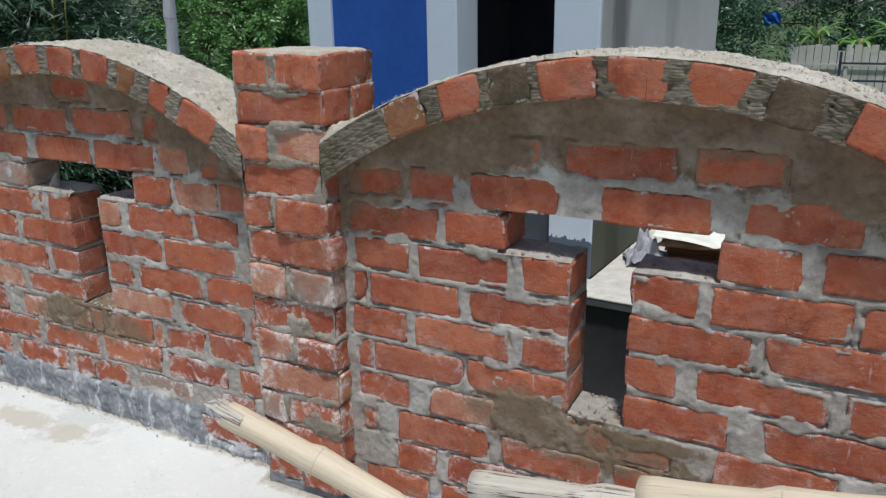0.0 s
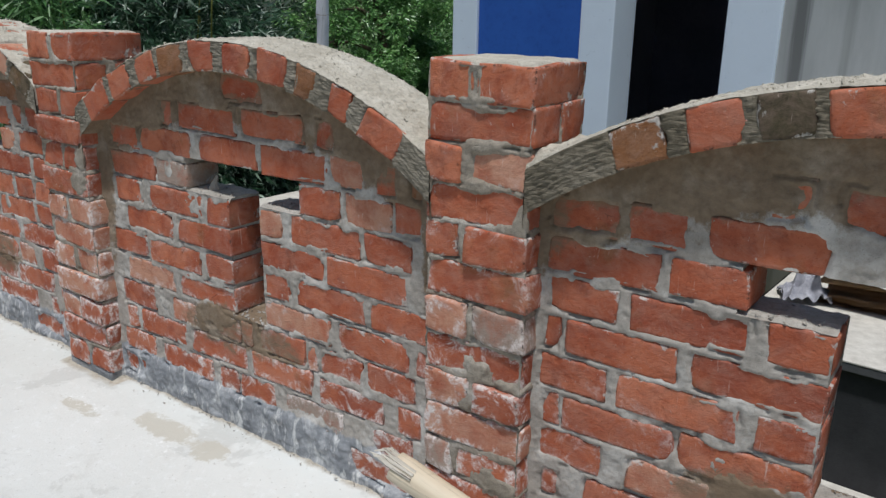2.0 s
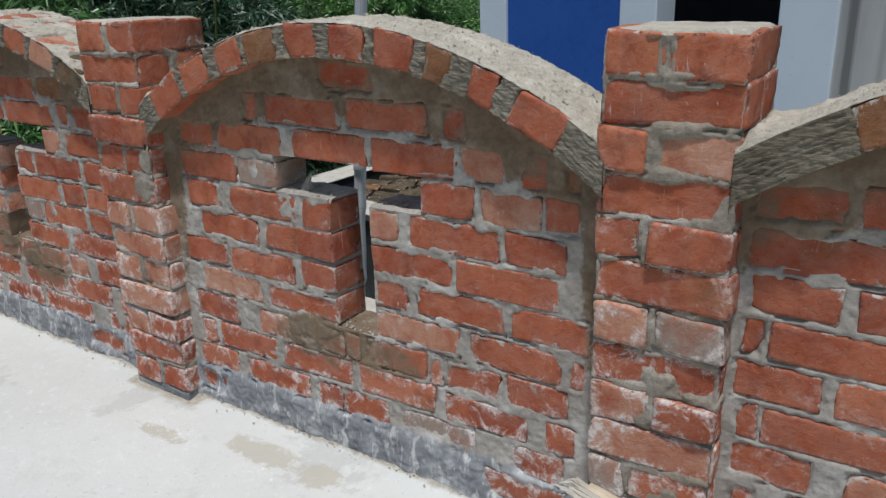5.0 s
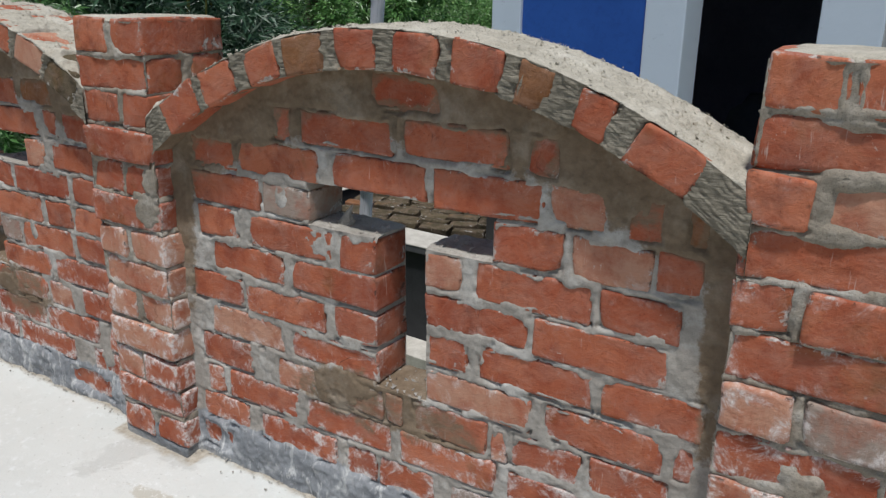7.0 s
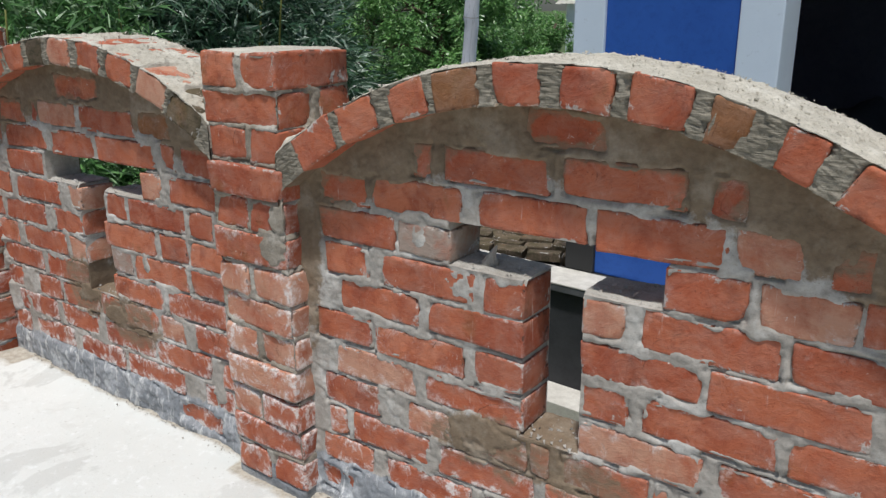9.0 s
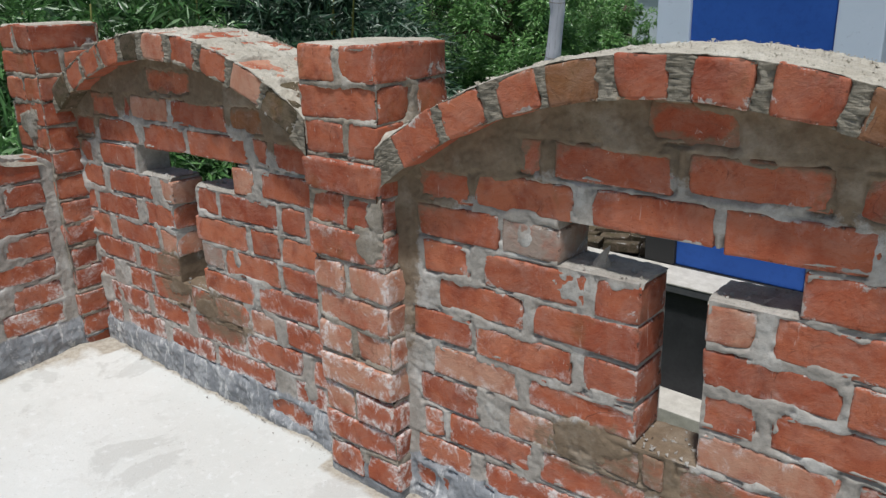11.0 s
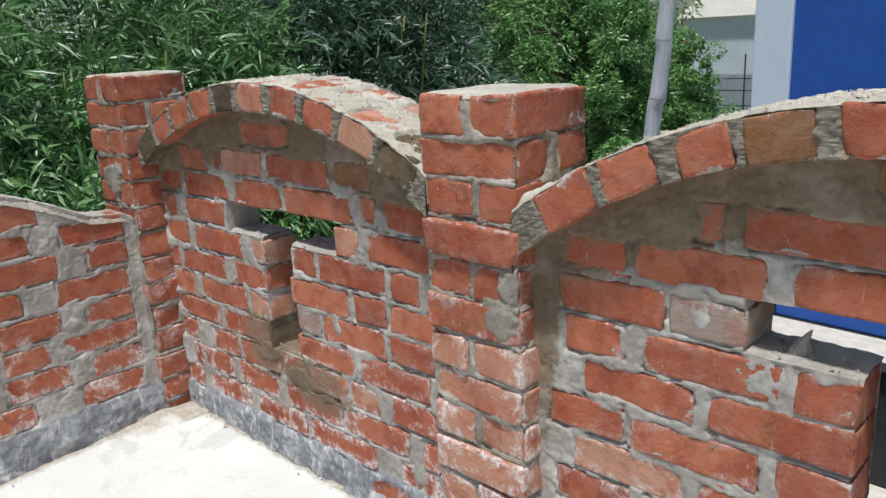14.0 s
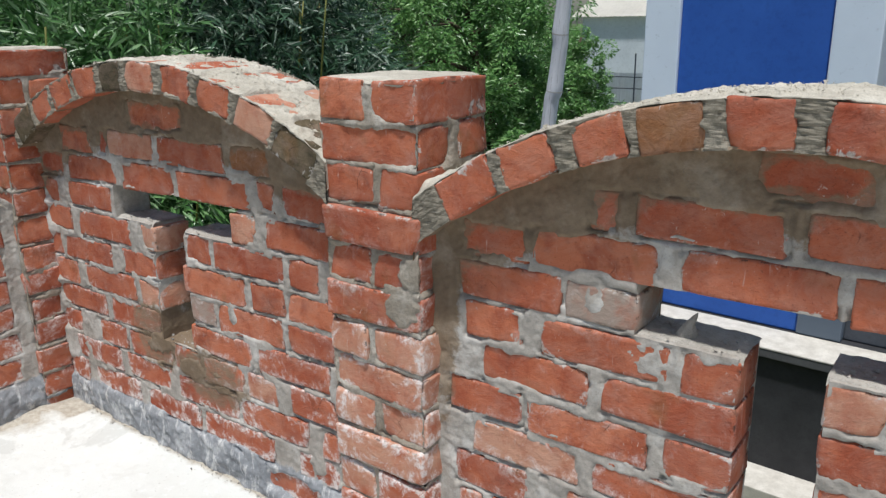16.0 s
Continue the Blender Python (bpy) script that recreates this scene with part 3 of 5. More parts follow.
def wall_bay(name, label, u0, u1, top, courses, openings, patches, fresh, skirting, seed, course_z, matrix, lime=0.75, stem_sill=None):
    """One bay of the wall: the mortar body with its openings, and each brick as a part. Local x runs along the wall, -y faces the terrace."""
    rects, bricks = [], []
    for k, text in courses:
        z = course_z(k)
        for n, (a, b, kind) in enumerate(parse(text)):
            h = 0.0735 + 0.0025 * math.sin(37.7 * a + 11.3 * k)
            for left, right, low, high in openings:  # bricks beside an opening show their ends in the reveal
                if low < z < high:
                    b = left + 0.001 if abs(b - left) < 0.012 else b
                    a = right - 0.001 if abs(a - right) < 0.012 else a
            rects.append((a - 0.001, b + 0.001, z - h / 2 - 0.001, z + h / 2 + 0.001))
            bricks.append((a, b, z, h, kind))
    nu, nv = int((u1 - u0) / STEP), int(1.14 / STEP)
    us, vs = np.linspace(u0, u1, nu + 1), np.linspace(-0.05, -0.05 + nv * STEP, nv + 1)
    U, V = np.meshgrid(us, vs, indexing="ij")
    H = mortar_height(U, V, rects, seed, patches, 0.6)
    side = np.minimum(U - u0 - 0.024, u1 - 0.022 - U)
    H += (0.003 + 0.008 * fractal(U, V, 0.05, seed + 1)) * np.exp(-np.maximum(side, 0) / 0.007)
    H += 0.0018 * np.clip(1.4 * fresh(U, V) - 0.3, 0, 1) * np.clip(fractal(U, V, 0.06, seed + 9) * 2.2 - 0.4, 0, 1)
    H += np.clip((skirting + 0.015 - V) / 0.05, 0, 1) * (0.003 + 0.016 * fractal(U, V, 0.04, seed + 3) ** 1.5)
    cu, cv = (us[:-1] + us[1:]) / 2, (vs[:-1] + vs[1:]) / 2
    CU, CV = np.meshgrid(cu, cv, indexing="ij")
    solid = CV < top(CU)
    for a, b, c, d in openings:
        solid &= ~((CU > a - 0.0037) & (CU < b + 0.0037) & (CV > c) & (CV < d))
    sh = Shell()
    P = np.stack([U, -H, V], -1)
    sh.sheet(P, solid)
    B = np.stack([U, np.full(U.shape, THICK - 0.004), V], -1)
    for a, b, c, d in back_blocks(u0, u1, vs[0], top, openings):
        y = THICK - 0.004
        sh.quads(np.array([[[b, y, c], [a, y, c], [a, y, d[0]], [b, y, d[1]]]]), 0)
    pad = np.pad(solid, 1)
    for di, dj in ((1, 0), (-1, 0), (0, 1), (0, -1)):
        nb = pad[1 + di:1 + di + solid.shape[0], 1 + dj:1 + dj + solid.shape[1]]
        I, J = np.nonzero(solid & ~nb)
        if di:
            i = I + (1 if di > 0 else 0)
            a, b = (i, J), (i, J + 1)
        else:
            j = J + (1 if dj > 0 else 0)
            a, b = (I, j), (I + 1, j)
        if (di, dj) in ((1, 0), (0, -1)):
            a, b = b, a
        sh.quads(np.stack([P[a], P[b], B[b], B[a]], 1), 0)
    me = sh.mesh(name, [MORTAR_WALL])
    co = np.empty(len(me.vertices) * 3, np.float32)
    me.vertices.foreach_get("co", co)
    cu, cv = co[0::3], co[2::3]

    def splashed(x, z, f):
        for u, v, ru, rv, kind in patches:
            if kind:
                f = np.maximum(f, np.clip((1.12, 1.40, 1.30)[kind - 1] - 1.05 * np.hypot((x - u) / ru, (z - v) / rv), 0, 1))
        return f

    new_mortar = splashed(cu, cv, fresh(cu, cv))
    for key, values in (("fresh", new_mortar), ("skirt", np.clip(0.5 + (skirting - cv) / 0.05, 0, 1))):
        me.attributes.new(key, "FLOAT", "POINT").data.foreach_set("value", values.astype(np.float32))
    wall = put(name, me, None, matrix)
    tagged(wall, label, "wall", "", "structure")
    for n, (a, b, c, d) in enumerate(openings):
        X, Y = np.meshgrid(np.linspace(a - 0.006, b + 0.006, max(int((b - a) / 0.006), 4)), np.linspace(0.003, THICK - 0.002, 22), indexing="ij")
        Z = c - 0.004 + fractal(X, Y, 0.05, seed + n) * 0.012 + (fractal(X, Y, 0.015, seed + 4) - 0.5) * 0.005
        Z -= np.clip(1 - (Y - 0.003) / 0.012, 0, 1) ** 2 * 0.012
        keep = np.ones((X.shape[0] - 1, X.shape[1] - 1), bool)
        if len(openings) > n + 1 and openings[n + 1][3] > c:
            xm = (X[1:, 1:] + X[:-1, :-1]) / 2
            keep = (xm < openings[n + 1][0]) | (xm > openings[n + 1][1])
        sill = Shell()
        sill.sheet(np.stack([X, Y, Z], -1), keep)
        put("mortar_sill", sill.mesh("mortar_sill", [stem_sill if n and stem_sill else MORTAR_SILL]), wall)
        rs = np.random.RandomState(seed + n)
        m = 60 if n == 0 else 40
        spots = np.stack([rs.uniform(a, b, m), rs.uniform(0.0, THICK - 0.01, m), np.full(m, c + 0.004)], 1)
        if n == 0 and len(openings) > 1 and openings[1][3] > c:
            spots = spots[(spots[:, 0] < openings[1][0] - 0.01) | (spots[:, 0] > openings[1][1] + 0.01)]
        crumbs("mortar_grit", spots, rs.uniform(0.0015, 0.006, len(spots)), MORTAR, wall, seed + n)
    rng = random.Random(seed)
    for n, (a, b, z, h, kind) in enumerate(bricks):
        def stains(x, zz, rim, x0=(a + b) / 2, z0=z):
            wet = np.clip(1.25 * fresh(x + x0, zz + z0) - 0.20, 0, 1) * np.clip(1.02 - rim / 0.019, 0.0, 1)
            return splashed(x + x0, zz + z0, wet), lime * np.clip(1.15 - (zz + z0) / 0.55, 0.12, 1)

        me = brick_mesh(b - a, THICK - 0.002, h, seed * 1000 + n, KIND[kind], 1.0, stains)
        behind = 0.0042 * float(fresh(np.array((a + b) / 2), np.array(z)))
        put("brick", me, wall, pose((a + b) / 2, behind + 0.0003 + rng.uniform(-0.0016, 0.0016), z + rng.uniform(-0.003, 0.003), rng.uniform(-1.2, 1.2), rng.uniform(-0.8, 0.8), rng.uniform(-1.0, 1.0)))
    return wall


def pier(label, x0, x1, y0, y1, seed, splits, patches=(), pale="", courses=13, lime=1.0, dz=0.0, odd=0, settle=0.006):
    """A square pier: courses of two headers and of two stretchers in turn, on a mortar core, with a rough bed on top."""
    root = empty("brick_pier", ((x0 + x1) / 2, (y0 + y1) / 2, 0))
    tagged(root, label, "pier", "brick piers")
    rng = random.Random(seed)
    w, d = x1 - x0, y1 - y0
    front, side, bricks = [], [], []
    h = 0.0775
    for k in range(courses):
        z = FIRST + dz + COURSE * k - settle * max(0.0, (k - courses + 5) / 4)
        s = splits.get(k, 0.5 + rng.uniform(-0.04, 0.04))
        kinds = [pale[2 * k] if len(pale) > 2 * k else ".", pale[2 * k + 1] if len(pale) > 2 * k + 1 else "."]
        kinds = ["" if c == "." else c for c in kinds]
        j = rng.uniform(0.004, 0.009)
        if (k + odd) % 2 == 0:
            c = w * s
            front += [(0, c - j, z - h / 2, z + h / 2), (c + j, w, z - h / 2, z + h / 2)]
            side += [(0, d, z - h / 2, z + h / 2)]
            bricks += [(0, c - j, 0, d, z, kinds[0]), (c + j, w, 0, d, z, kinds[1])]
        else:
            c = d * s
            front += [(0, w, z - h / 2, z + h / 2)]
            side += [(0, c - j, z - h / 2, z + h / 2), (c + j, d, z - h / 2, z + h / 2)]
            bricks += [(0, w, 0, c - j, z, kinds[0]), (0, w, c + j, d, z, kinds[1])]
    ztop = FIRST + dz + COURSE * (courses - 1) + h / 2 - settle
    vs = np.arange(-0.05, ztop - 0.002, STEP)
    e, loop = 0.003, []
    for nrm in range(4):
        ln = w if nrm in (0, 2) else d
        us = np.linspace(e, ln - e, int(ln / STEP))
        U, V = np.meshgrid(us, vs, indexing="ij")
        H = mortar_height(U, V, front if nrm in (0, 2) else side, seed + nrm, patches if nrm == 0 else (), 0.50, 0.0008)
        P = (np.stack([U, -H, V], -1), np.stack([w + H, U, V], -1), np.stack([w - U, d + H, V], -1), np.stack([-H, d - U, V], -1))[nrm]
        loop.append(P - np.array([w / 2, d / 2, 0]))
    P = np.concatenate(loop + [loop[0][:1]])
    slot = np.zeros((P.shape[0] - 1, P.shape[1] - 1), int)
    slot[:, vs[:-1] < 0.03] = 1
    sh = Shell()
    sh.sheet(P, None, slot)
    put("mortar", sh.mesh("mortar", [MORTAR_PIER, MORTAR_BASE]), root)
    nu = int(w / 0.006)
    U, V = np.meshgrid(np.linspace(0.006, w - 0.006, nu), np.linspace(0.006, d - 0.006, nu), indexing="ij")
    edge = np.minimum(np.minimum(U, w - U), np.minimum(V, d - V))
    Z = ztop + 0.0012 + np.clip(edge / 0.02 + (fractal(U, V, 0.04, seed) - 0.6), 0, 1) * (0.001 + fractal(U, V, 0.04, seed + 2) * 0.005)
    Z -= np.clip(1 - (edge - 0.006) / 0.009, 0, 1) ** 2 * 0.010
    sh = Shell()
    sh.sheet(np.stack([U - w / 2, V - d / 2, Z], -1))
    tagged(put("mortar_bed", sh.mesh("mortar_bed", [MORTAR_TOP]), root), "rough sandy mortar bed on top")
    rs = np.random.RandomState(seed)
    spots = np.stack([rs.uniform(-w / 2 + 0.01, w / 2 - 0.01, 150), rs.uniform(-d / 2 + 0.01, d / 2 - 0.01, 150), np.full(150, ztop + 0.001)], 1)
    crumbs("mortar_grit", spots, rs.uniform(0.0008, 0.0024, 150), MORTAR_TOP, root, seed)
    for n, (a, b, c, e2, z, kind) in enumerate(bricks):
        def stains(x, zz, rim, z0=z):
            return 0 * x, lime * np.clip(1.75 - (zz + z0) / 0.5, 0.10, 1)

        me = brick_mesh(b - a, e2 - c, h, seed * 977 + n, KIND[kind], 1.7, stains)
        k = 0.3 if z > ztop - h else 1.0  # the top course carries the bed and lies level
        put("brick", me, root, pose((a + b) / 2 - w / 2 + rng.uniform(-0.003, 0.003), c - d / 2 + rng.uniform(-0.008, 0.006) * k, z + rng.uniform(-0.003, 0.003) * k, rng.uniform(-1.2, 1.2) * k, rng.uniform(-1.3, 1.3) * k, rng.uniform(-2.8, 2.8) * k))
    return root


def arch(label, cx, ztop, radius, half, y0, y1, joints, seed, ends, bare_top=False, comb_mat=MORTAR_COMB):
    """A segmental ring of headers standing on the wall's top, with combed mortar between and a rough bed over it."""
    root = empty("brick_arch", (cx, (y0 + y1) / 2, ztop - radius))
    tagged(root, label, "arch", "brick arches")
    thick, d = 0.074, y1 - y0
    rin = radius - thick
    rects, bricks = [], []
    for a, b, kind in parse(joints):
        t0, t1 = math.asin(max(-1, min(1, (a - cx) / radius))), math.asin(max(-1, min(1, (b - cx) / radius)))
        s0, s1 = t0 * radius, t1 * radius
        rects.append((s0, s1, -0.006, thick + 0.006))
        bricks.append(((t0 + t1) / 2, s1 - s0, kind))
    tm = math.asin((half + 0.045) / radius)
    reach = math.asin((min(cx - ends[0], ends[1] - cx) - 0.01) / radius) * radius
    S = np.linspace(-tm * radius, tm * radius, int(2 * tm * radius / 0.004))
    Rr = np.linspace(0, thick, 64)

    def at(s, r, y):
        t = s / radius
        return np.stack([np.sin(t) * (rin + r), y - d / 2, np.cos(t) * (rin + r)], -1)

    U, V = np.meshgrid(S, Rr, indexing="ij")
    H = np.maximum(mortar_height(U, V, rects, seed), -0.010)
    away = np.full(U.shape, 1.0)
    for a, b, _, _ in rects:
        away = np.minimum(away, np.maximum(a - U, U - b))
    # combed ridges run along the joints' mortar
    wv = V + (vnoise(U, V, 0.045, seed) - 0.5) * 0.016 + U * 0.10
    comb = (vnoise(U * 0.16, wv, 0.0030, seed + 1) - 0.55) * 0.0036 * (0.35 + 0.9 * vnoise(U, V, 0.022, seed + 3)) + (fractal(U, V, 0.010, seed + 6) - 0.5) * 0.0055
    k = np.clip((away + 0.003 + (fractal(U, V, 0.02, seed + 8) - 0.5) * 0.03) / 0.006, 0, 1)
    H = np.maximum(H, k * (0.0035 + comb + (fractal(U, V, 0.015, seed + 5) - 0.5) * 0.003) - (1 - k) * 0.01)
    front = at(U, V, -H)
    Y = np.linspace(0.002, d + 0.001, 42)
    U, V = np.meshgrid(S, Y, indexing="ij")
    bed = 0.0005 + fractal(U, V, 0.05, seed + 3) * 0.006 + vnoise(U, V, 0.014, seed + 6) ** 3 * 0.003
    bed = bed * (0.3 + 0.7 * np.clip(np.minimum(V, d - V) / 0.02, 0, 1))
    bed = bed + (0.008 if bare_top else 0.017) * np.exp(-np.maximum(reach - np.abs(U), 0) / 0.03) * (0.5 + fractal(U, V, 0.06, seed))
    if bare_top:
        for a, b, _, _ in rects:
            m = np.clip(np.minimum(U - a, b - U) / 0.012, 0, 1)
            bed = bed - m * np.clip(fractal(U, V, 0.07, seed + 9) * 3.0 - 1.05, 0, 1) * 0.016
    bed = bed + (vnoise(U, V, 0.007, seed + 4) - 0.5) * 0.0030 + np.clip(fractal(U, V, 0.022, seed + 8) - 0.55, 0, 1) * 0.016
    bed = 0.0015 + (bed - 0.0015) * np.clip(0.25 + V / 0.03, 0, 1)
    # the bed slumps over the front arris in ragged lips
    lip = np.clip(1 - V / 0.012, 0, 1) ** 2
    slump = np.clip(fractal(U, V * 0, 0.03, seed + 7) * 1.9 - 0.62, 0, 1)
    over = at(U, thick + bed - lip * 0.006 * slump, V - lip * 0.004 * slump)
    U, V = np.meshgrid(S, np.linspace(thick, 0, 8), indexing="ij")
    back = at(U, V, d + 0 * U)
    U, V = np.meshgrid(S, np.linspace(d - 0.002, 0.002, 20), indexing="ij")
    below = at(U, (fractal(U, V, 0.05, seed + 2) - 0.5) * 0.008 + 0.004, V)
    P = np.concatenate([front, over, back, below, front[:, :1]], 1)
    P[..., 0] = np.clip(P[..., 0], ends[0] - cx - 0.012, ends[1] - cx + 0.012)
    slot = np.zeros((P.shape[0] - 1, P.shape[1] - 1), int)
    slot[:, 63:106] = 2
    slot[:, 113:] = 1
    sh = Shell()
    sh.sheet(P, None, slot)
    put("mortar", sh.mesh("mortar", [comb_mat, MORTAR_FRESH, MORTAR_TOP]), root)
    rs = np.random.RandomState(seed)
    m = 1500
    cs, cy = rs.uniform(S[0] * 0.9, S[-1] * 0.9, m), rs.uniform(0.004, d - 0.004, m)
    size = rs.uniform(0.0008, 0.0021, m) * (1 + 1.2 * (rs.rand(m) < 0.07))
    crumbs("mortar_grit", at(cs, thick + 0.006 + 0 * cs, cy), size, MORTAR_TOP, root, seed)
    rng = random.Random(seed)
    for n, (t, w, kind) in enumerate(bricks):
        me = brick_mesh(w, d - 0.002, thick - 0.001, seed * 771 + n, KIND[kind], 1.3)
        rm = rin + thick / 2 - 0.001
        put("brick", me, root, pose(math.sin(t) * rm, -d / 2 + 0.001 + rng.uniform(-0.006, 0.002), math.cos(t) * rm, 0, math.degrees(t) + rng.uniform(-1.5, 1.5), rng.uniform(-1.5, 1.5)))
    return root


def crumbs(name, places, sizes, mat, parent, seed):
    """Grains of dry mortar: small tetrahedra, joined, too small to tell apart."""
    rng = np.random.RandomState(seed)
    n = len(places)
    base = np.array([[1, 1, 1], [1, -1, -1], [-1, 1, -1], [-1, -1, 1]], float) * 0.6
    V = places[:, None, :] + (base[None] + rng.normal(0, 0.35, (n, 4, 3))) * np.asarray(sizes)[:, None, None]
    F = np.array([[0, 1, 2], [0, 3, 1], [0, 2, 3], [1, 3, 2]])
    ob = put(name, mesh_from(name, V.reshape(-1, 3), (np.arange(n)[:, None, None] * 4 + F).reshape(-1, 3), [mat], None, False), parent)
    return tagged(ob, "", "", "", "stuff")


def tube(bm, pts, radii, seg=10, cap=True):
    """A round bar along points with a radius at each."""
    rings = []
    for i, p in enumerate(pts):
        a, b = pts[max(i - 1, 0)], pts[min(i + 1, len(pts) - 1)]
        t = (Vector(b) - Vector(a)).normalized()
        u = t.orthogonal().normalized() if abs(t.z) > 0.9 else Vector((0, 0, 1)).cross(t).normalized()
        w = t.cross(u)
        rings.append([bm.verts.new(Vector(p) + (u * math.cos(2 * math.pi * k / seg) + w * math.sin(2 * math.pi * k / seg)) * radii[i]) for k in range(seg)])
    for r0, r1 in zip(rings, rings[1:]):
        for k in range(seg):
            bm.faces.new((r0[k], r0[(k + 1) % seg], r1[(k + 1) % seg], r1[k]))
    if cap:
        bm.faces.new(rings[0][::-1])
        bm.faces.new(rings[-1])
    return bm


# ---------------------------------------------------------------- terrace and ground
def make_ground():
    n = 60
    s = np.sign(np.linspace(-1, 1, n)) * np.abs(np.linspace(-1, 1, n)) ** 3 * 400
    X, Y = np.meshgrid(s, s, indexing="ij")
    far = np.clip(np.hypot(X, Y) / 40, 0, 1)
    Z = -1.45 + (fractal(X, Y, 3.0, 2) - 0.5) * 0.25 * (1 - far)
    sh = Shell()
    sh.sheet(np.stack([X, Y, Z], -1))
    g = put("ground", sh.mesh("ground", [GROUND]))
    tagged(g, "rough grass and earth round the terrace", "ground", "", "structure")


make_ground()


def make_floor():
    bm = bmesh.new()
    box(bm, (-4.36, -3.2, -0.16), (2.2, 1.62, -0.06))
    me = bpy.data.meshes.new("floor")
    sh = Shell()
    X, Y = np.meshgrid(np.linspace(-4.36, 2.2, 380), np.linspace(-3.2, 1.62, 280), indexing="ij")
    Z = (fractal(X, Y, 0.5, 3) - 0.5) * 0.010 + (fractal(X, Y, 0.07, 5) - 0.5) * 0.004
    Z += -0.040 + 0.040 * np.exp(-np.hypot(X + 4.1, Y - 1.3) / 0.22)
    # a fillet of droppings at the foot of the walls
    foot = np.exp(-np.maximum(1.41 - Y, 0) / 0.03) + np.exp(-np.maximum(X + 4.11, 0) / 0.03)
    Z += np.clip(foot, 0, 1) * (0.002 + fractal(X, Y, 0.06, 7) * 0.010)
    sh.sheet(np.stack([X, Y, Z], -1))
    bm.to_mesh(me)
    bm.free()
    sh.v.append(np.array([v.co[:] for v in me.vertices]))
    sh.f.append(np.array([list(p.vertices) for p in me.polygons]) + sh.n)
    sh.i.append(np.zeros(len(me.polygons), int))
    fm = sh.mesh("floor", [FLOOR])
    co = np.empty(len(fm.vertices) * 3, np.float32)
    fm.vertices.foreach_get("co", co)
    fx, fy = co[0::3], co[1::3]
    step = np.minimum(np.abs(fx + 1.13), np.minimum(np.abs(fx + 2.70), np.abs(fx + 4.15)))
    front = np.where(step < 0.16, 1.35, 1.41)
    dirt = 0.85 * np.exp(-np.maximum(front - fy, 0) / 0.022) + np.exp(-np.maximum(fx + 4.11, 0) / 0.03) + 0.6 * np.exp(-np.hypot(fx + 4.05, fy - 1.25) / 0.12)
    fm.attributes.new("dirt", "FLOAT", "POINT").data.foreach_set("value", np.clip(dirt, 0, 1).astype(np.float32))
    for key, spots in (("damp", ((-2.17, 1.285, 0.15, 0.050), (-1.96, 1.282, 0.075, 0.052), (-2.50, 1.20, 0.11, 0.03))),
                       ("crust", ((-2.09, 1.205, 0.20, 0.06), (-2.50, 1.21, 0.24, 0.08)))):
        k = np.zeros(len(fx))
        for x, y, rx, ry in spots:
            k = np.maximum(k, np.clip(1 - 0.5 * np.hypot((fx - x) / rx, (fy - y) / ry) ** 2, 0, 1))
        fm.attributes.new(key, "FLOAT", "POINT").data.foreach_set("value", (k * (0.9 if key == "damp" else 0.48)).astype(np.float32))
    f = put("floor", fm)
    rs = np.random.RandomState(12)
    m = 800
    along, out = rs.uniform(-4.1, 0.4, m), 1.408 - rs.exponential(0.008, m)
    left = rs.rand(m) < 0.2
    spots = np.stack([np.where(left, -4.114 + rs.exponential(0.009, m), along), np.where(left, rs.uniform(-0.2, 1.3, m), out), np.zeros(m)], 1)
    near = np.minimum(np.hypot(spots[:, 0] + 4.1, spots[:, 1] - 1.3), 9)
    spots[:, 2] = -0.036 + 0.040 * np.exp(-near / 0.22) + 0.006 * np.exp(-np.maximum(1.41 - spots[:, 1], 0) / 0.03)
    crumbs("mortar_grit", spots, rs.uniform(0.0012, 0.0055, m) * np.exp(-rs.rand(m)), MORTAR, f, 3)
    tagged(f, "pale cement terrace floor with damp patches and splashes", "floor", "", "structure")
    bm = bmesh.new()
    box(bm, (-4.3, -3.1, -1.6), (2.1, 1.56, -0.158))
    me = bpy.data.meshes.new("plinth")
    bm.to_mesh(me)
    bm.free()
    me.materials.append(DARKPAINT)
    tagged(put("wall_5", me), "dark plinth under the terrace", "plinth", "", "structure")


make_floor()

MAIN_Y = 1.42


def main_z(k):
    return FIRST + COURSE * k


def left_z(k):
    return 0.141 + 0.0875 * k


def ring(cx, ztop, radius):
    """The underside of an arch as the wall's top."""
    return lambda u: ztop - radius + np.sqrt(np.maximum((radius - 0.074) ** 2 - (u - cx) ** 2, 0)) + 0.008


ARCHES = {0: (-3.46, 1.108, 1.20, 0.69), 1: (-1.912, 1.085, 1.14, 0.71), 2: (-0.365, 1.076, 1.20, 0.69)}
HOLE_Z, STEM_Z = (0.667, 0.761), (0.327, 0.668)


# fresh brown mortar below the ring; its tone also holds some arch shadow
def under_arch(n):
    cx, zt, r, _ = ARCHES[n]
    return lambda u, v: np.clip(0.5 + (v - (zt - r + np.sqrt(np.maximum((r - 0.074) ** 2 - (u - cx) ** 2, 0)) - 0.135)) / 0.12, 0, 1)

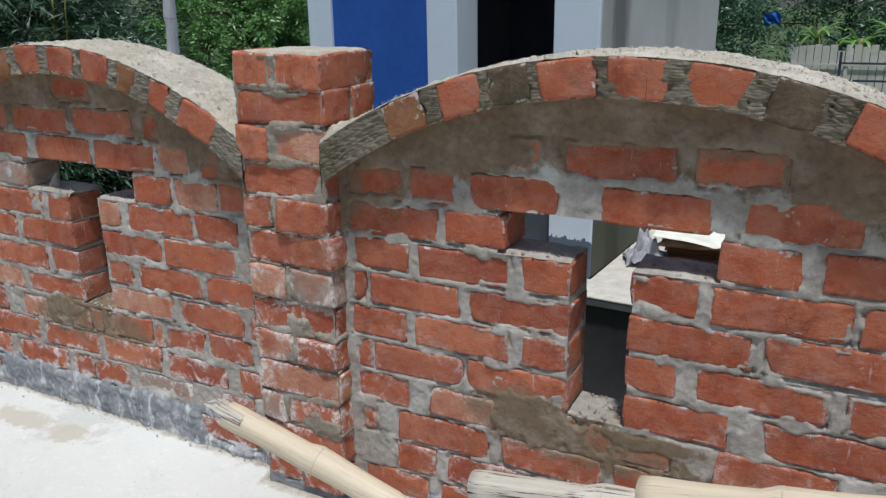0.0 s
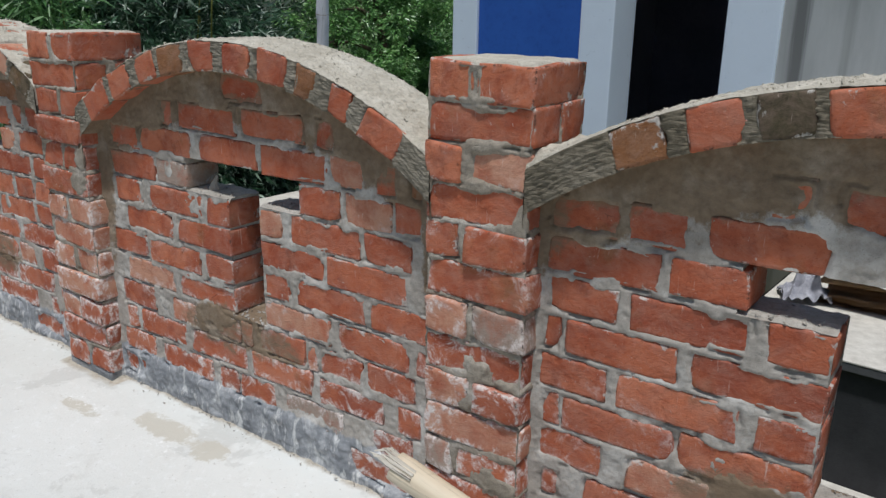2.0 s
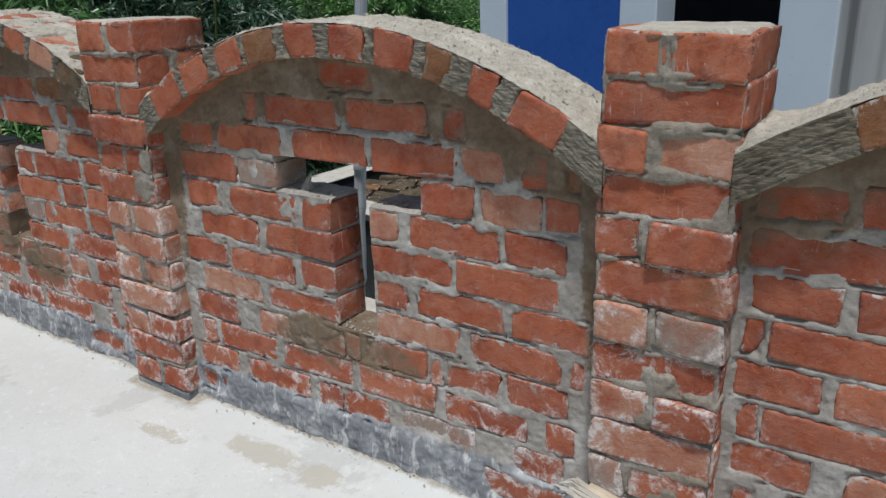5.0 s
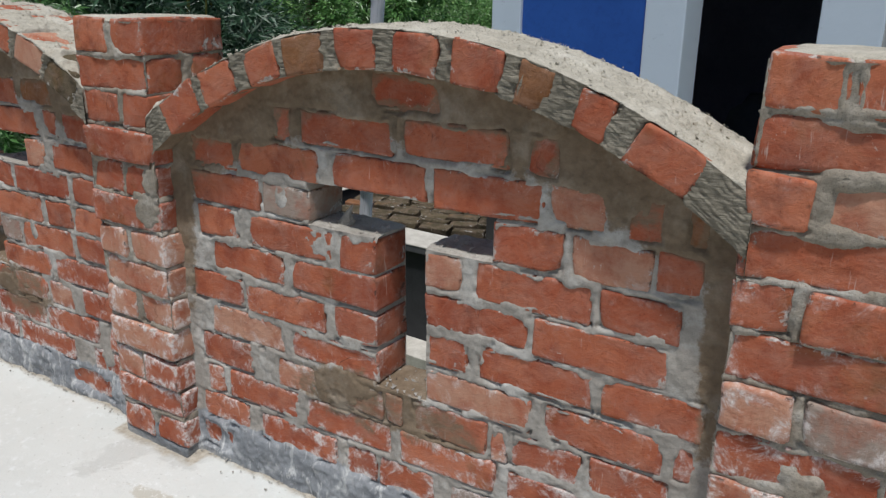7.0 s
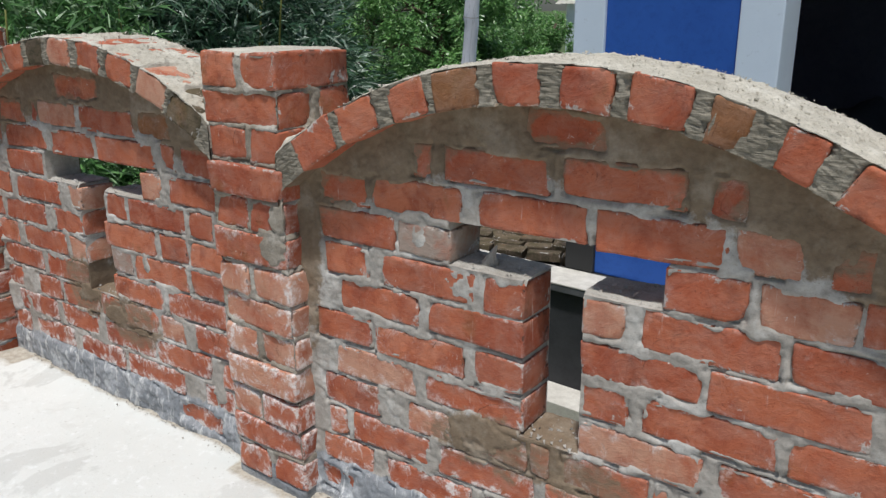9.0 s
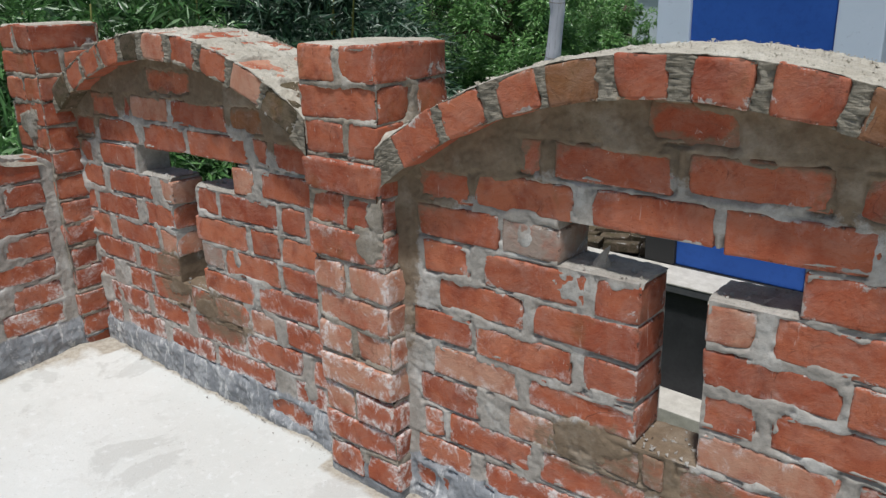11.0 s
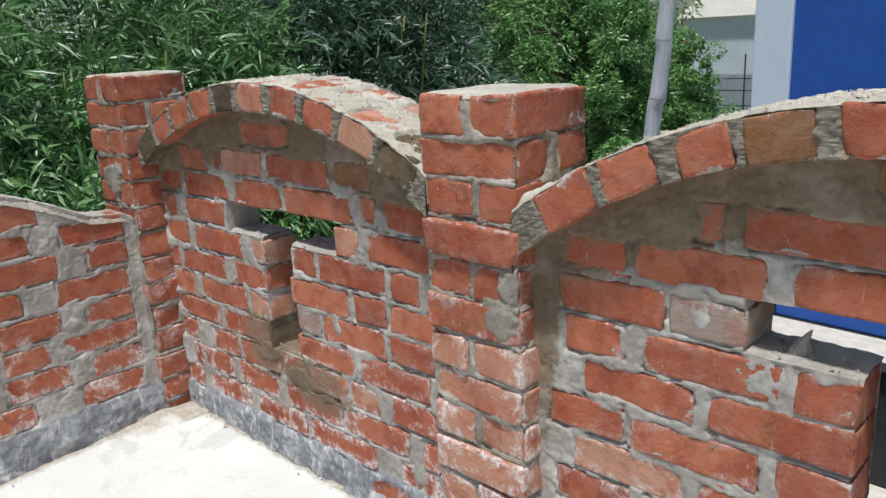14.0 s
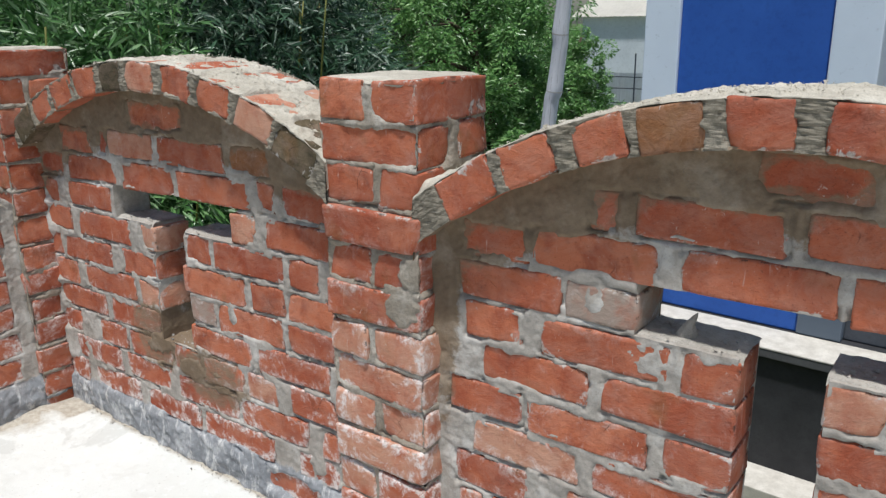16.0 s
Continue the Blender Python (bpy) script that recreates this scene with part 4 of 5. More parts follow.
# ---------------------------------------------------------------- the brick wall, bay by bay
wall_bay(
    "wall_1", "red brick wall bay with a cross-shaped opening", -4.11, -2.80, ring(*ARCHES[0][:3]),
    [(11, "-3.601:-3.360"),
     (10, "-3.963:-3.800 -3.762:-3.721 -3.709:-3.506p -3.490:-3.216 -3.193:-3.051m"),
     (9, "-4.105:-3.968 -3.940:-3.697 -3.663:-3.426 -3.408:-3.135 -3.101:-3.046 -3.016:-2.860"),
     (8, "-4.103:-4.020 -3.955:-3.734 -3.209:-3.121p -3.085:-2.860"),
     (7, "-4.105:-3.967 -3.917:-3.660 -3.603:-3.537p -3.421:-3.305 -3.288:-3.032 -3.014:-2.913"),
     (6, "-4.105:-4.040 -4.029:-3.769 -3.711:-3.541 -3.424:-3.182 -3.158:-3.036 -3.022:-2.871"),
     (5, "-4.105:-3.970 -3.931:-3.664 -3.643:-3.551p -3.411:-3.307g -3.297:-3.053 -3.034:-2.873"),
     (4, "-4.102:-3.840 -3.806:-3.564 -3.424:-3.175 -3.150:-2.901"),
     (3, "-4.105:-3.999 -3.898:-3.749 -3.730:-3.527 -3.515:-3.398 -3.382:-3.217 -3.203:-3.086p -3.039:-2.882"),
     (2, "-4.039:-3.797 -3.760:-3.541 -3.510:-3.247 -3.240:-2.986 -2.936:-2.880"),
     (1, "-4.105:-4.000 -3.959:-3.710 -3.675:-3.423 -3.404:-3.114 -3.023:-2.885"),
     (0, "-3.160:-2.950")],
    [(-3.71, -3.19, *HOLE_Z), (-3.55, -3.41, *STEM_Z)],
    [(-3.58, 0.305, 0.07, 0.045, 2), (-3.42, 0.265, 0.10, 0.045, 2), (-3.60, 0.33, 0.13, 0.13, 3), (-3.34, 0.255, 0.17, 0.11, 3), (-3.24, 0.47, 0.03, 0.05, 0), (-2.96, 0.12, 0.05, 0.07, 0), (-3.97, 0.18, 0.05, 0.09, 0), (-2.835, 0.66, 0.045, 0.28, 3)],
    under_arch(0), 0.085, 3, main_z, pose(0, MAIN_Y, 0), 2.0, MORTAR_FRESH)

wall_bay(
    "wall_2", "red brick wall bay with a cross-shaped opening", -2.60, -1.235, ring(*ARCHES[1][:3]),
    [(11, "-1.981:-1.819"),
     (10, "-2.246:-2.191 -2.167:-1.926 -1.903:-1.674 -1.640:-1.575"),
     (9, "-2.514:-2.366 -2.358:-2.123 -2.083:-1.851 -1.831:-1.599 -1.589:-1.482p -1.447:-1.385 -1.355:-1.311m"),
     (8, "-2.522:-2.296 -2.288:-2.144g -1.698:-1.559 -1.543:-1.398p -1.394:-1.313"),
     (7, "-2.506:-2.377 -2.337:-2.090 -2.068:-1.980 -1.854:-1.766p -1.735:-1.501 -1.485:-1.342"),
     (6, "-2.465:-2.236 -2.210:-1.978 -1.857:-1.622 -1.608:-1.355"),
     (5, "-2.546:-2.374 -2.363:-2.121 -2.089:-1.975 -1.851:-1.752 -1.725:-1.486 -1.473:-1.285"),
     (4, "-2.488:-2.247p -2.223:-1.974 -1.851:-1.609p -1.578:-1.349 -1.329:-1.290"),
     (3, "-2.536:-2.358 -2.275:-2.155p -2.122:-1.962 -1.954:-1.911 -1.885:-1.703 -1.690:-1.655p -1.645:-1.500 -1.480:-1.330"),
     (2, "-2.525:-2.468 -2.446:-2.213 -2.190:-1.945 -1.915:-1.680 -1.650:-1.430 -1.385:-1.310"),
     (1, "-2.548:-2.387 -2.343:-2.101 -2.070:-1.985 -1.975:-1.820 -1.790:-1.570g -1.470:-1.340"),
     (0, "-2.559:-2.439 -1.540:-1.330")],
    [(-2.15, -1.70, *HOLE_Z), (-1.975, -1.85, *STEM_Z)],
    [(-2.06, 0.292, 0.12, 0.055, 2), (-2.02, 0.275, 0.24, 0.085, 3), (-1.83, 0.27, 0.16, 0.06, 3), (-2.115, 0.625, 0.055, 0.062, 0), (-2.02, 0.655, 0.05, 0.022, 0), (-2.22, 0.72, 0.05, 0.05, 0),
     (-2.31, 0.285, 0.045, 0.04, 0), (-1.275, 0.66, 0.045, 0.32, 3), (-2.562, 0.68, 0.055, 0.36, 3), (-1.42, 0.82, 0.09, 0.06, 1), (-1.70, 0.08, 0.16, 0.06, 0), (-1.50, 0.10, 0.03, 0.05, 0)],
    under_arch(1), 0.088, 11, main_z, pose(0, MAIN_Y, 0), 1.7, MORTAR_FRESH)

wall_bay(
    "wall_3", "red brick wall bay with a cross-shaped opening", -1.035, 0.29, ring(*ARCHES[2][:3]),
    [(10, "-0.593:-0.524 -0.489:-0.265 -0.238:-0.078"),
     (9, "-0.995:-0.844 -0.838:-0.717 -0.685:-0.492 -0.405:-0.196 -0.149:0.048"),
     (8, "-1.000:-0.765 -0.747:-0.606 -0.185:-0.039 -0.007:0.146"),
     (7, "-0.990:-0.840 -0.815:-0.591 -0.568:-0.460 -0.343:-0.211 -0.188:0.050 0.064:0.175"),
     (6, "-0.991:-0.957 -0.946:-0.716 -0.692:-0.462 -0.338:-0.104 -0.085:0.155 0.175:0.250"),
     (5, "-1.000:-0.851 -0.830:-0.595 -0.564:-0.459 -0.335:-0.239 -0.201:0.031 0.060:0.184"),
     (4, "-0.989:-0.950 -0.945:-0.706 -0.698:-0.454 -0.334:-0.134 -0.071:0.162 0.190:0.250"),
     (3, "-1.000:-0.851 -0.794:-0.629p -0.593:-0.438m -0.433:-0.239 -0.156:0.065"),
     (2, "-0.982:-0.944 -0.881:-0.644 -0.611:-0.378 -0.354:-0.138 -0.110:0.120"),
     (1, "-0.891:-0.781 -0.750:-0.530 -0.500:-0.270 -0.240:0.000 0.030:0.250"),
     (0, "-0.980:-0.800 -0.770:-0.540 -0.500:-0.270 -0.250:-0.020 0.000:0.240")],
    [(-0.62, -0.18, *HOLE_Z), (-0.46, -0.34, *STEM_Z)],
    [(-0.555, 0.292, 0.155, 0.085, 2), (-0.29, 0.300, 0.17, 0.022, 2), (-0.42, 0.265, 0.36, 0.10, 1), (-0.28, 0.59, 0.06, 0.025, 0), (-0.92, 0.195, 0.03, 0.04, 0),
     (-0.94, 0.10, 0.05, 0.05, 0), (-0.10, 0.36, 0.035, 0.045, 0), (-0.44, 0.79, 0.04, 0.04, 0), (-0.62, 0.88, 0.10, 0.05, 0), (-0.70, 0.83, 0.03, 0.07, 0), (0.06, 0.86, 0.20, 0.08, 0), (-0.99, 0.80, 0.05, 0.13, 3)],
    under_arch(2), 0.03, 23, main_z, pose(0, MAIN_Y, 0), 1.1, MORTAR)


def left_top(u):
    arc = 0.876 - 1.10 + np.sqrt(np.maximum(1.10 ** 2 - (u - 0.6) ** 2, 0.2))
    return arc + 0.067 * np.clip((u - 1.17) / 0.12, 0, 1) ** 1.3


wall_bay(
    "wall_4", "low red brick wall with a curved unfinished mortar top", -0.06, 1.33, left_top,
    [(7, "0.15:0.36 0.40:0.60 0.64:0.88 0.91:1.03"), (6, "0.05:0.27 0.31:0.52 0.56:0.77 0.80:0.99 1.08:1.28"),
     (5, "0.00:0.22 0.26:0.40 0.87:1.06 1.15:1.28"), (4, "0.06:0.29 0.33:0.56 0.60:0.69 0.72:0.94 1.04:1.27"),
     (3, "0.00:0.18 0.22:0.44 0.66:0.81 0.86:1.04 1.12:1.27"), (2, "0.05:0.28 0.32:0.45 0.86:0.99 1.03:1.27"),
     (1, "0.10:0.32 0.37:0.60 0.64:0.81 0.85:1.04 1.11:1.28"), (0, "0.02:0.25 0.30:0.52 0.55:0.68 0.71:0.92 1.06:1.27")],
    [(0.40, 0.845, 0.525, 0.612), (0.45, 0.835, 0.268, 0.35)],
    [(0.99, 0.49, 0.05, 0.05, 0), (1.07, 0.39, 0.05, 0.04, 0), (1.02, 0.13, 0.06, 0.05, 0), (0.95, 0.85, 0.3, 0.05, 0), (1.05, 0.30, 0.04, 0.03, 0), (1.03, 0.655, 0.04, 0.04, 0)],
    lambda u, v: 0 * v, 0.10, 31, left_z, pose(-4.12, 0, 0, 0, 0, 90), 1.9)


def left_cap():
    """A thin skim of pale mortar along the curved top of the low wall."""
    U, V = np.meshgrid(np.linspace(-0.06, 1.31, 260), np.linspace(-0.004, THICK + 0.004, 24), indexing="ij")
    Z = left_top(U) - 0.004 + fractal(U, V, 0.05, 4) * 0.007
    edge = np.minimum(V + 0.004, THICK + 0.004 - V)
    Z -= np.clip(1 - edge / 0.010, 0, 1) ** 2 * 0.026
    sh = Shell()
    sh.sheet(np.stack([U, V, Z], -1))
    cap = put("trim", sh.mesh("trim", [MORTAR_TOP]), None, pose(-4.12, 0, 0, 0, 0, 90))
    tagged(cap, "pale mortar skim on the low curved wall", "coping", "", "structure")


left_cap()

pier("square red brick pier at the corner of the terrace", -4.328, -4.096, 1.317, 1.555, 5, {13: 0.5, 12: 0.42},
     [(0.11, 0.80, 0.08, 0.06, 2), (0.22, 0.45, 0.03, 0.25, 2), (0.20, 0.12, 0.04, 0.06, 0)], "..p.........................", 14, 1.0, -0.0405, 1)
pier("square red brick pier with whitish bloom between arches", -2.822, -2.573, 1.362, 1.602, 6, {12: 0.50, 10: 0.60, 8: 0.5, 6: 0.45},
     [(0.195, 0.635, 0.065, 0.050, 2), (0.225, 0.71, 0.03, 0.05, 2), (0.09, 1.0, 0.07, 0.012, 0)], "....p.p.ppp.pp............", 13, 1.7)
pier("square red brick pier with pale and mortar-stained bricks", -1.258, -1.010, 1.362, 1.572, 7, {12: 0.46, 10: 0.38, 8: 0.38, 6: 0.46, 4: 0.5, 2: 0.33},
     [(0.19, 0.17, 0.07, 0.035, 2), (0.13, 0.43, 0.035, 0.035, 2), (0.11, 0.355, 0.03, 0.03, 2), (0.235, 0.77, 0.025, 0.06, 2), (0.12, 1.0, 0.11, 0.012, 0)], "....g.p.p...pg.......p....", 13, 1.7, 0.0, 0, 0.018)
pier("square red brick pier at the end of the arches", 0.268, 0.512, 1.362, 1.602, 8, {})

arch("segmental arch of brick headers with sandy mortar", *ARCHES[0][:4], 1.362, 1.602,
     "-4.105:-4.005d -3.99:-3.885 -3.87:-3.755 -3.74:-3.635 -3.615:-3.515d -3.487:-3.373p -3.348:-3.232 -3.205:-3.092 -3.068:-2.955p -2.943:-2.83d", 41, (-4.088, -2.822), True)
arch("segmental arch of brick headers with combed mortar", *ARCHES[1][:4], 1.362, 1.57,
     "-2.535:-2.425 -2.405:-2.305 -2.265:-2.175 -2.155:-2.05m -2.02:-1.925 -1.88:-1.785 -1.755:-1.655 -1.625:-1.56m -1.515:-1.455 -1.41:-1.31", 43, (-2.573, -1.258))
arch("segmental arch of brick headers with combed mortar", *ARCHES[2][:4], 1.362, 1.57,
     "-0.865:-0.775m -0.735:-0.64 -0.625:-0.54d -0.52:-0.41 -0.39:-0.28 -0.25:-0.14 -0.11:-0.02d 0.02:0.12 0.15:0.25", 47, (-1.010, 0.268), False, MORTAR_COMB_DAMP)


# ---------------------------------------------------------------- the blue and white building
def building():
    root = empty("house", (-2.3, 4.419, -1.45), -3.3)
    tagged(root, "white and blue painted house with a dark doorway", "house")
    ox, oy, oz = -2.3, 4.44, -1.45
    Z0, Z1 = -0.44 - oz, 3.2 - oz

    def blk(name, x0, x1, y0, y1, z0, z1, mat, label="", bevel=0.008):
        bm = bmesh.new()
        box(bm, (x0 - ox, y0 - oy, z0), (x1 - ox, y1 - oy, z1), bevel)
        return part(name, bm, mat, root, label)

    blk("column", -3.39, -3.192, 4.44, 4.72, Z0, Z1, WHITE_BARE, "white painted column with a bare dark foot")
    blk("wall", -3.192, -2.43, 4.462, 4.60, Z0, Z1, BLUE, "deep blue painted wall panel")
    blk("column", -2.43, -2.2095, 4.44, 4.712, Z0, Z1, WHITE, "white painted column")
    blk("column", -1.568, -1.292, 4.44, 4.70, Z0, Z1, WHITE, "white painted column")
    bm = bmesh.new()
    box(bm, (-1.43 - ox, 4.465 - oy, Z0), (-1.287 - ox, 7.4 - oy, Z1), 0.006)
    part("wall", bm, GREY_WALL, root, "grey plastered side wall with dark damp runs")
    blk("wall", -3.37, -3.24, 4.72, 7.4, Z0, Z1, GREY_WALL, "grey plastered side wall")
    blk("wall", -3.24, -1.43, 7.28, 7.4, Z0, Z1, ROOM)
    blk("threshold", -2.2095, -1.568, 4.50, 4.62, Z0, 0.02 - oz, THRESH, "low blue-grey cement threshold")
    blk("wall", -2.2095, -1.568, 4.5, 4.66, 2.1 - oz, Z1, WHITE)
    blk("floor_slab", -3.37, -1.296, 4.44, 7.4, 0.0, Z0 - 0.002, DARKPAINT)
    blk("roof", -3.7, -1.0, 4.2, 7.7, Z1, Z1 + 0.14, GREY_WALL, "flat concrete roof slab")
    ledge = blk("ledge", -5.45, 0.9, 4.15, 4.437, Z0 - 0.010, Z0, LEDGE, "pale cement ledge", 0.003)
    blk("ledge_lip", -5.447, 0.9, 4.153, 4.437, Z0 - 0.055, Z0 - 0.0105, LIP, "dark grey painted lip", 0.003).parent = ledge
    blk("plinth_wall", -5.41, 0.85, 4.19, 4.436, -0.05, Z0 - 0.0555, DARKPAINT, "near black plinth wall")
    blk("floor_slab", -1.286, 0.9, 4.44, 9.0, 0.0, Z0 - 0.003, LEDGE, "bare cement slab beside the house")
    blk("return_wall", -5.44, -5.16, 4.44, 6.0, -0.05, Z0 - 0.011, DARKPAINT, "low dark wall of the pit")
    blk("return_ledge", -5.45, -5.15, 4.438, 6.01, Z0 - 0.0108, Z0 - 0.001, LEDGE, "pale cement ledge", 0.003)
    blk("step", -5.45, 0.9, 3.95, 4.188, -0.10, -1.13 - oz, LEDGE, "pale cement step", 0.006)


building()


# ---------------------------------------------------------------- bamboo poles
def bamboo_pole(name, label, mat, a, b, r0, r1, nodes, seed, split_end=False, at=None):
    """A culm along its own x axis, swelling at the nodes; each node a ridge with a ring below it."""
    a, b = Vector(a), Vector(b)
    d = b - a
    root = empty(name, tuple(a))
    root.matrix_basis = Matrix.Translation(a) @ d.to_track_quat("X", "Z").to_matrix().to_4x4()
    tagged(root, label, "bamboo pole")
    rng = random.Random(seed)
    ln = d.length
    cuts = [(k + rng.uniform(-0.12, 0.12) * (0 < k < nodes)) / nodes for k in range(nodes + 1)]
    if at:
        cuts, nodes = [0.0] + at + [1.0], len(at) + 1
    pts, rad, ends = [], [], []
    for k in range(nodes):
        for i in range(8):
            t = cuts[k] + (cuts[k + 1] - cuts[k]) * i / 8
            swell = (1.06 if k else 1.0, 1.03, 0.995, 0.97, 0.96, 0.96, 0.965, 0.98)[i]
            pts.append(Vector((t * ln, 0.012 * math.sin(t * 5 + seed) + 0.004 * (k % 2 - 0.5), 0.004 * math.sin(k * 2.1))))
            rad.append((r0 + (r1 - r0) * t) * swell)
        if k:
            ends.append(len(pts) - 8)
    pts.append(Vector((ln, 0.012 * math.sin(5 + seed), 0)))
    rad.append(r1)
    bm = bmesh.new()
    tube(bm, pts, rad, 20)
    culm = part("culm", bm, mat, root, "", True)
    X = Vector((1, 0, 0))
    for i in ends:
        bm = bmesh.new()
        p, r = pts[i], rad[i]
        tube(bm, [p - X * 0.008, p - X * 0.005, p - X * 0.002, p, p + X * 0.003, p + X * 0.007], [r * 0.90, r * 0.965, r * 0.985, r * 0.955, r * 1.02, r * 0.95], 20)
        part("node", bm, NODE, culm, "darker node ring", True)
    if split_end:
        for k in range(7):
            bm = bmesh.new()
            w = rng.uniform(-0.9, 0.9)
            o = Vector((0, math.sin(w) * r0 * 0.8, math.cos(w) * r0 * 0.85))
            far = rng.uniform(0.02, 0.06)
            tube(bm, [o + X * 0.05, o - X * 0.008, o - X * far * 0.6 + Vector((0, 0, 0.006 * rng.random())), o - X * far + Vector((0, rng.uniform(-0.012, 0.012), rng.uniform(-0.006, 0.014)))], [0.004, 0.0055, 0.004, 0.001], 5)
            part("splinter", bm, BAMBOO_WORN, culm)
    return root


bamboo_pole("bamboo_pole", "dry yellow bamboo pole with a splintered end", BAMBOO_DRY, (-1.18, 1.155, 0.278), (-0.33, 1.235, 0.006), 0.031, 0.034, 4, 1, True)
bamboo_pole("bamboo_pole", "grey weathered bamboo pole with cracks", BAMBOO_WORN, (-0.575, 1.195, 0.247), (0.62, 1.20, 0.445), 0.032, 0.034, 5, 2)
bamboo_pole("bamboo_pole", "dry yellow bamboo pole, sawn end", BAMBOO_DRY, (-0.225, 1.10, 0.40), (0.60, 1.10, 0.565), 0.031, 0.034, 4, 3)
bamboo_pole("bamboo_post", "grey weathered standing bamboo post with nodes", BAMBOO_GREY, (-3.53, 3.235, -1.5), (-2.84, 2.805, 3.1), 0.034, 0.028, 21, 4, False, [(-1.27 + 0.2185 * k + 1.5) / 4.6 for k in range(20)])


def loose_bricks(x, y, rows, seed):
    rng = random.Random(seed)
    for k in range(rows):
        me = brick_mesh(0.235, 0.112, 0.07, seed * 50 + k, BRICK)
        b = put("brick", me, None, pose(x, y - 0.056, 0.007 + 0.0715 * k, 0, 0, rng.uniform(-6, 6)))
        b.name = "loose_brick"
        tagged(b, "loose red brick stacked under the bamboo poles", "brick", "loose bricks")


loose_bricks(0.45, 1.17, 5, 4)


# ---------------------------------------------------------------- things on the ledge behind
def crumpled(name, label, cat, mat, loc, size, seed, rz=0.0):
    bm = bmesh.new()
    bmesh.ops.create_icosphere(bm, subdivisions=4, radius=1.0)
    off = Vector((seed * 3.1, seed * 1.7, seed))
    for v in bm.verts:
        p = v.co.copy()
        f = 1 + 0.35 * noise.noise(p * 1.6 + off) + 0.22 * abs(noise.noise(p * 4.2 + off)) + 0.08 * noise.noise(p * 11 + off)
        v.co = Vector((p.x * size[0] * f, p.y * size[1] * f, max(p.z, -0.35) * size[2] * f))
    lo = min(v.co.z for v in bm.verts)
    for v in bm.verts:
        v.co.z -= lo
    ob = part(name, bm, mat, None, "", True)
    ob.matrix_basis = pose(*loc, 0, 0, rz)
    return tagged(ob, label, cat)


for lx, ly, lz, lr, ls in ((-0.955, 1.39, -0.04, 0.035, 3), (-0.86, 1.40, -0.04, 0.03, 4), (-0.905, 1.385, -0.04, 0.042, 7), (-0.80, 1.40, -0.04, 0.03, 8)):
    crumpled("mortar_lump", "dropped lump of grey mortar by the brickwork", "mortar", MORTAR, (lx, ly, lz), (lr, lr * 0.8, lr * 0.7), ls)


def mortar_shard(x, y, z):
    """A thin splinter of set mortar, leaning to a point, with broken facets."""
    bm = bmesh.new()
    rings = [(0.0, 0.018, 0.0), (0.012, 0.016, 0.003), (0.026, 0.010, 0.006), (0.040, 0.005, 0.013), (0.048, 0.001, 0.017)]
    loops = []
    rng = random.Random(6)
    for h, r, lean in rings:
        loops.append([bm.verts.new((lean + r * math.cos(a) * rng.uniform(0.75, 1.15), r * 0.55 * math.sin(a) * rng.uniform(0.7, 1.2), h)) for a in [k * math.tau / 6 for k in range(6)]])
    for lo, hi in zip(loops, loops[1:]):
        for k in range(6):
            bm.faces.new((lo[k], lo[(k + 1) % 6], hi[(k + 1) % 6], hi[k]))
    bm.faces.new(loops[0][::-1])
    bm.faces.new(loops[-1])
    me = bpy.data.meshes.new("mortar_shard")
    bm.to_mesh(me)
    bm.free()
    me.materials.append(MORTAR)
    ob = put("mortar_shard", me, None, pose(x, y, z, 0, 0, 15))
    tagged(ob, "pointed shard of dried mortar standing on the sill", "mortar")


mortar_shard(-2.078, 1.455, 0.668)
LZ = -0.44


def drape(name, label, cat, mat, loc, size, height, folds, seed, rz=0.0, tilt=0.0):
    """A thrown sheet of cloth or paper: folded ridges, lying on its lowest points."""
    n, k = 44, 30
    rs = np.random.RandomState(seed)
    X, Y = np.meshgrid(np.linspace(-0.5, 0.5, n), np.linspace(-0.5, 0.5, k), indexing="ij")
    rad = np.hypot(X, Y)
    Z = height * np.clip(1.15 - 1.7 * rad, 0, 1)
    for q in range(folds):
        a, ph, w = rs.uniform(0, math.pi), rs.uniform(-0.35, 0.35), rs.uniform(0.03, 0.08)
        d = X * math.cos(a) + Y * math.sin(a) - ph + 0.05 * np.sin(9 * (Y * math.cos(a) - X * math.sin(a)) + q)
        Z += height * rs.uniform(0.25, 0.6) * np.exp(-(d / w) ** 2)
    Z += tilt * X - (tilt * X).min()
    out = 1 + 0.18 * (fractal(X, Y, 0.3, seed) - 0.5)
    P = np.stack([X * size[0] * out, Y * size[1] * out, Z - Z.min() + 0.003], -1)
    sh = Shell()
    sh.sheet(P)
    Q = P.copy()
    Q[..., 2] -= 0.002
    sh.sheet(Q, None, 0, True)
    ob = put(name, sh.mesh(name, [mat]), None, pose(*loc, 0, 0, rz))
    return tagged(ob, label, cat)


drape("rag", "crumpled lilac-grey rag on the cement slab", "rag", RAG, (-1.06, 4.83, LZ), (0.27, 0.24), 0.075, 12, 2, 20)


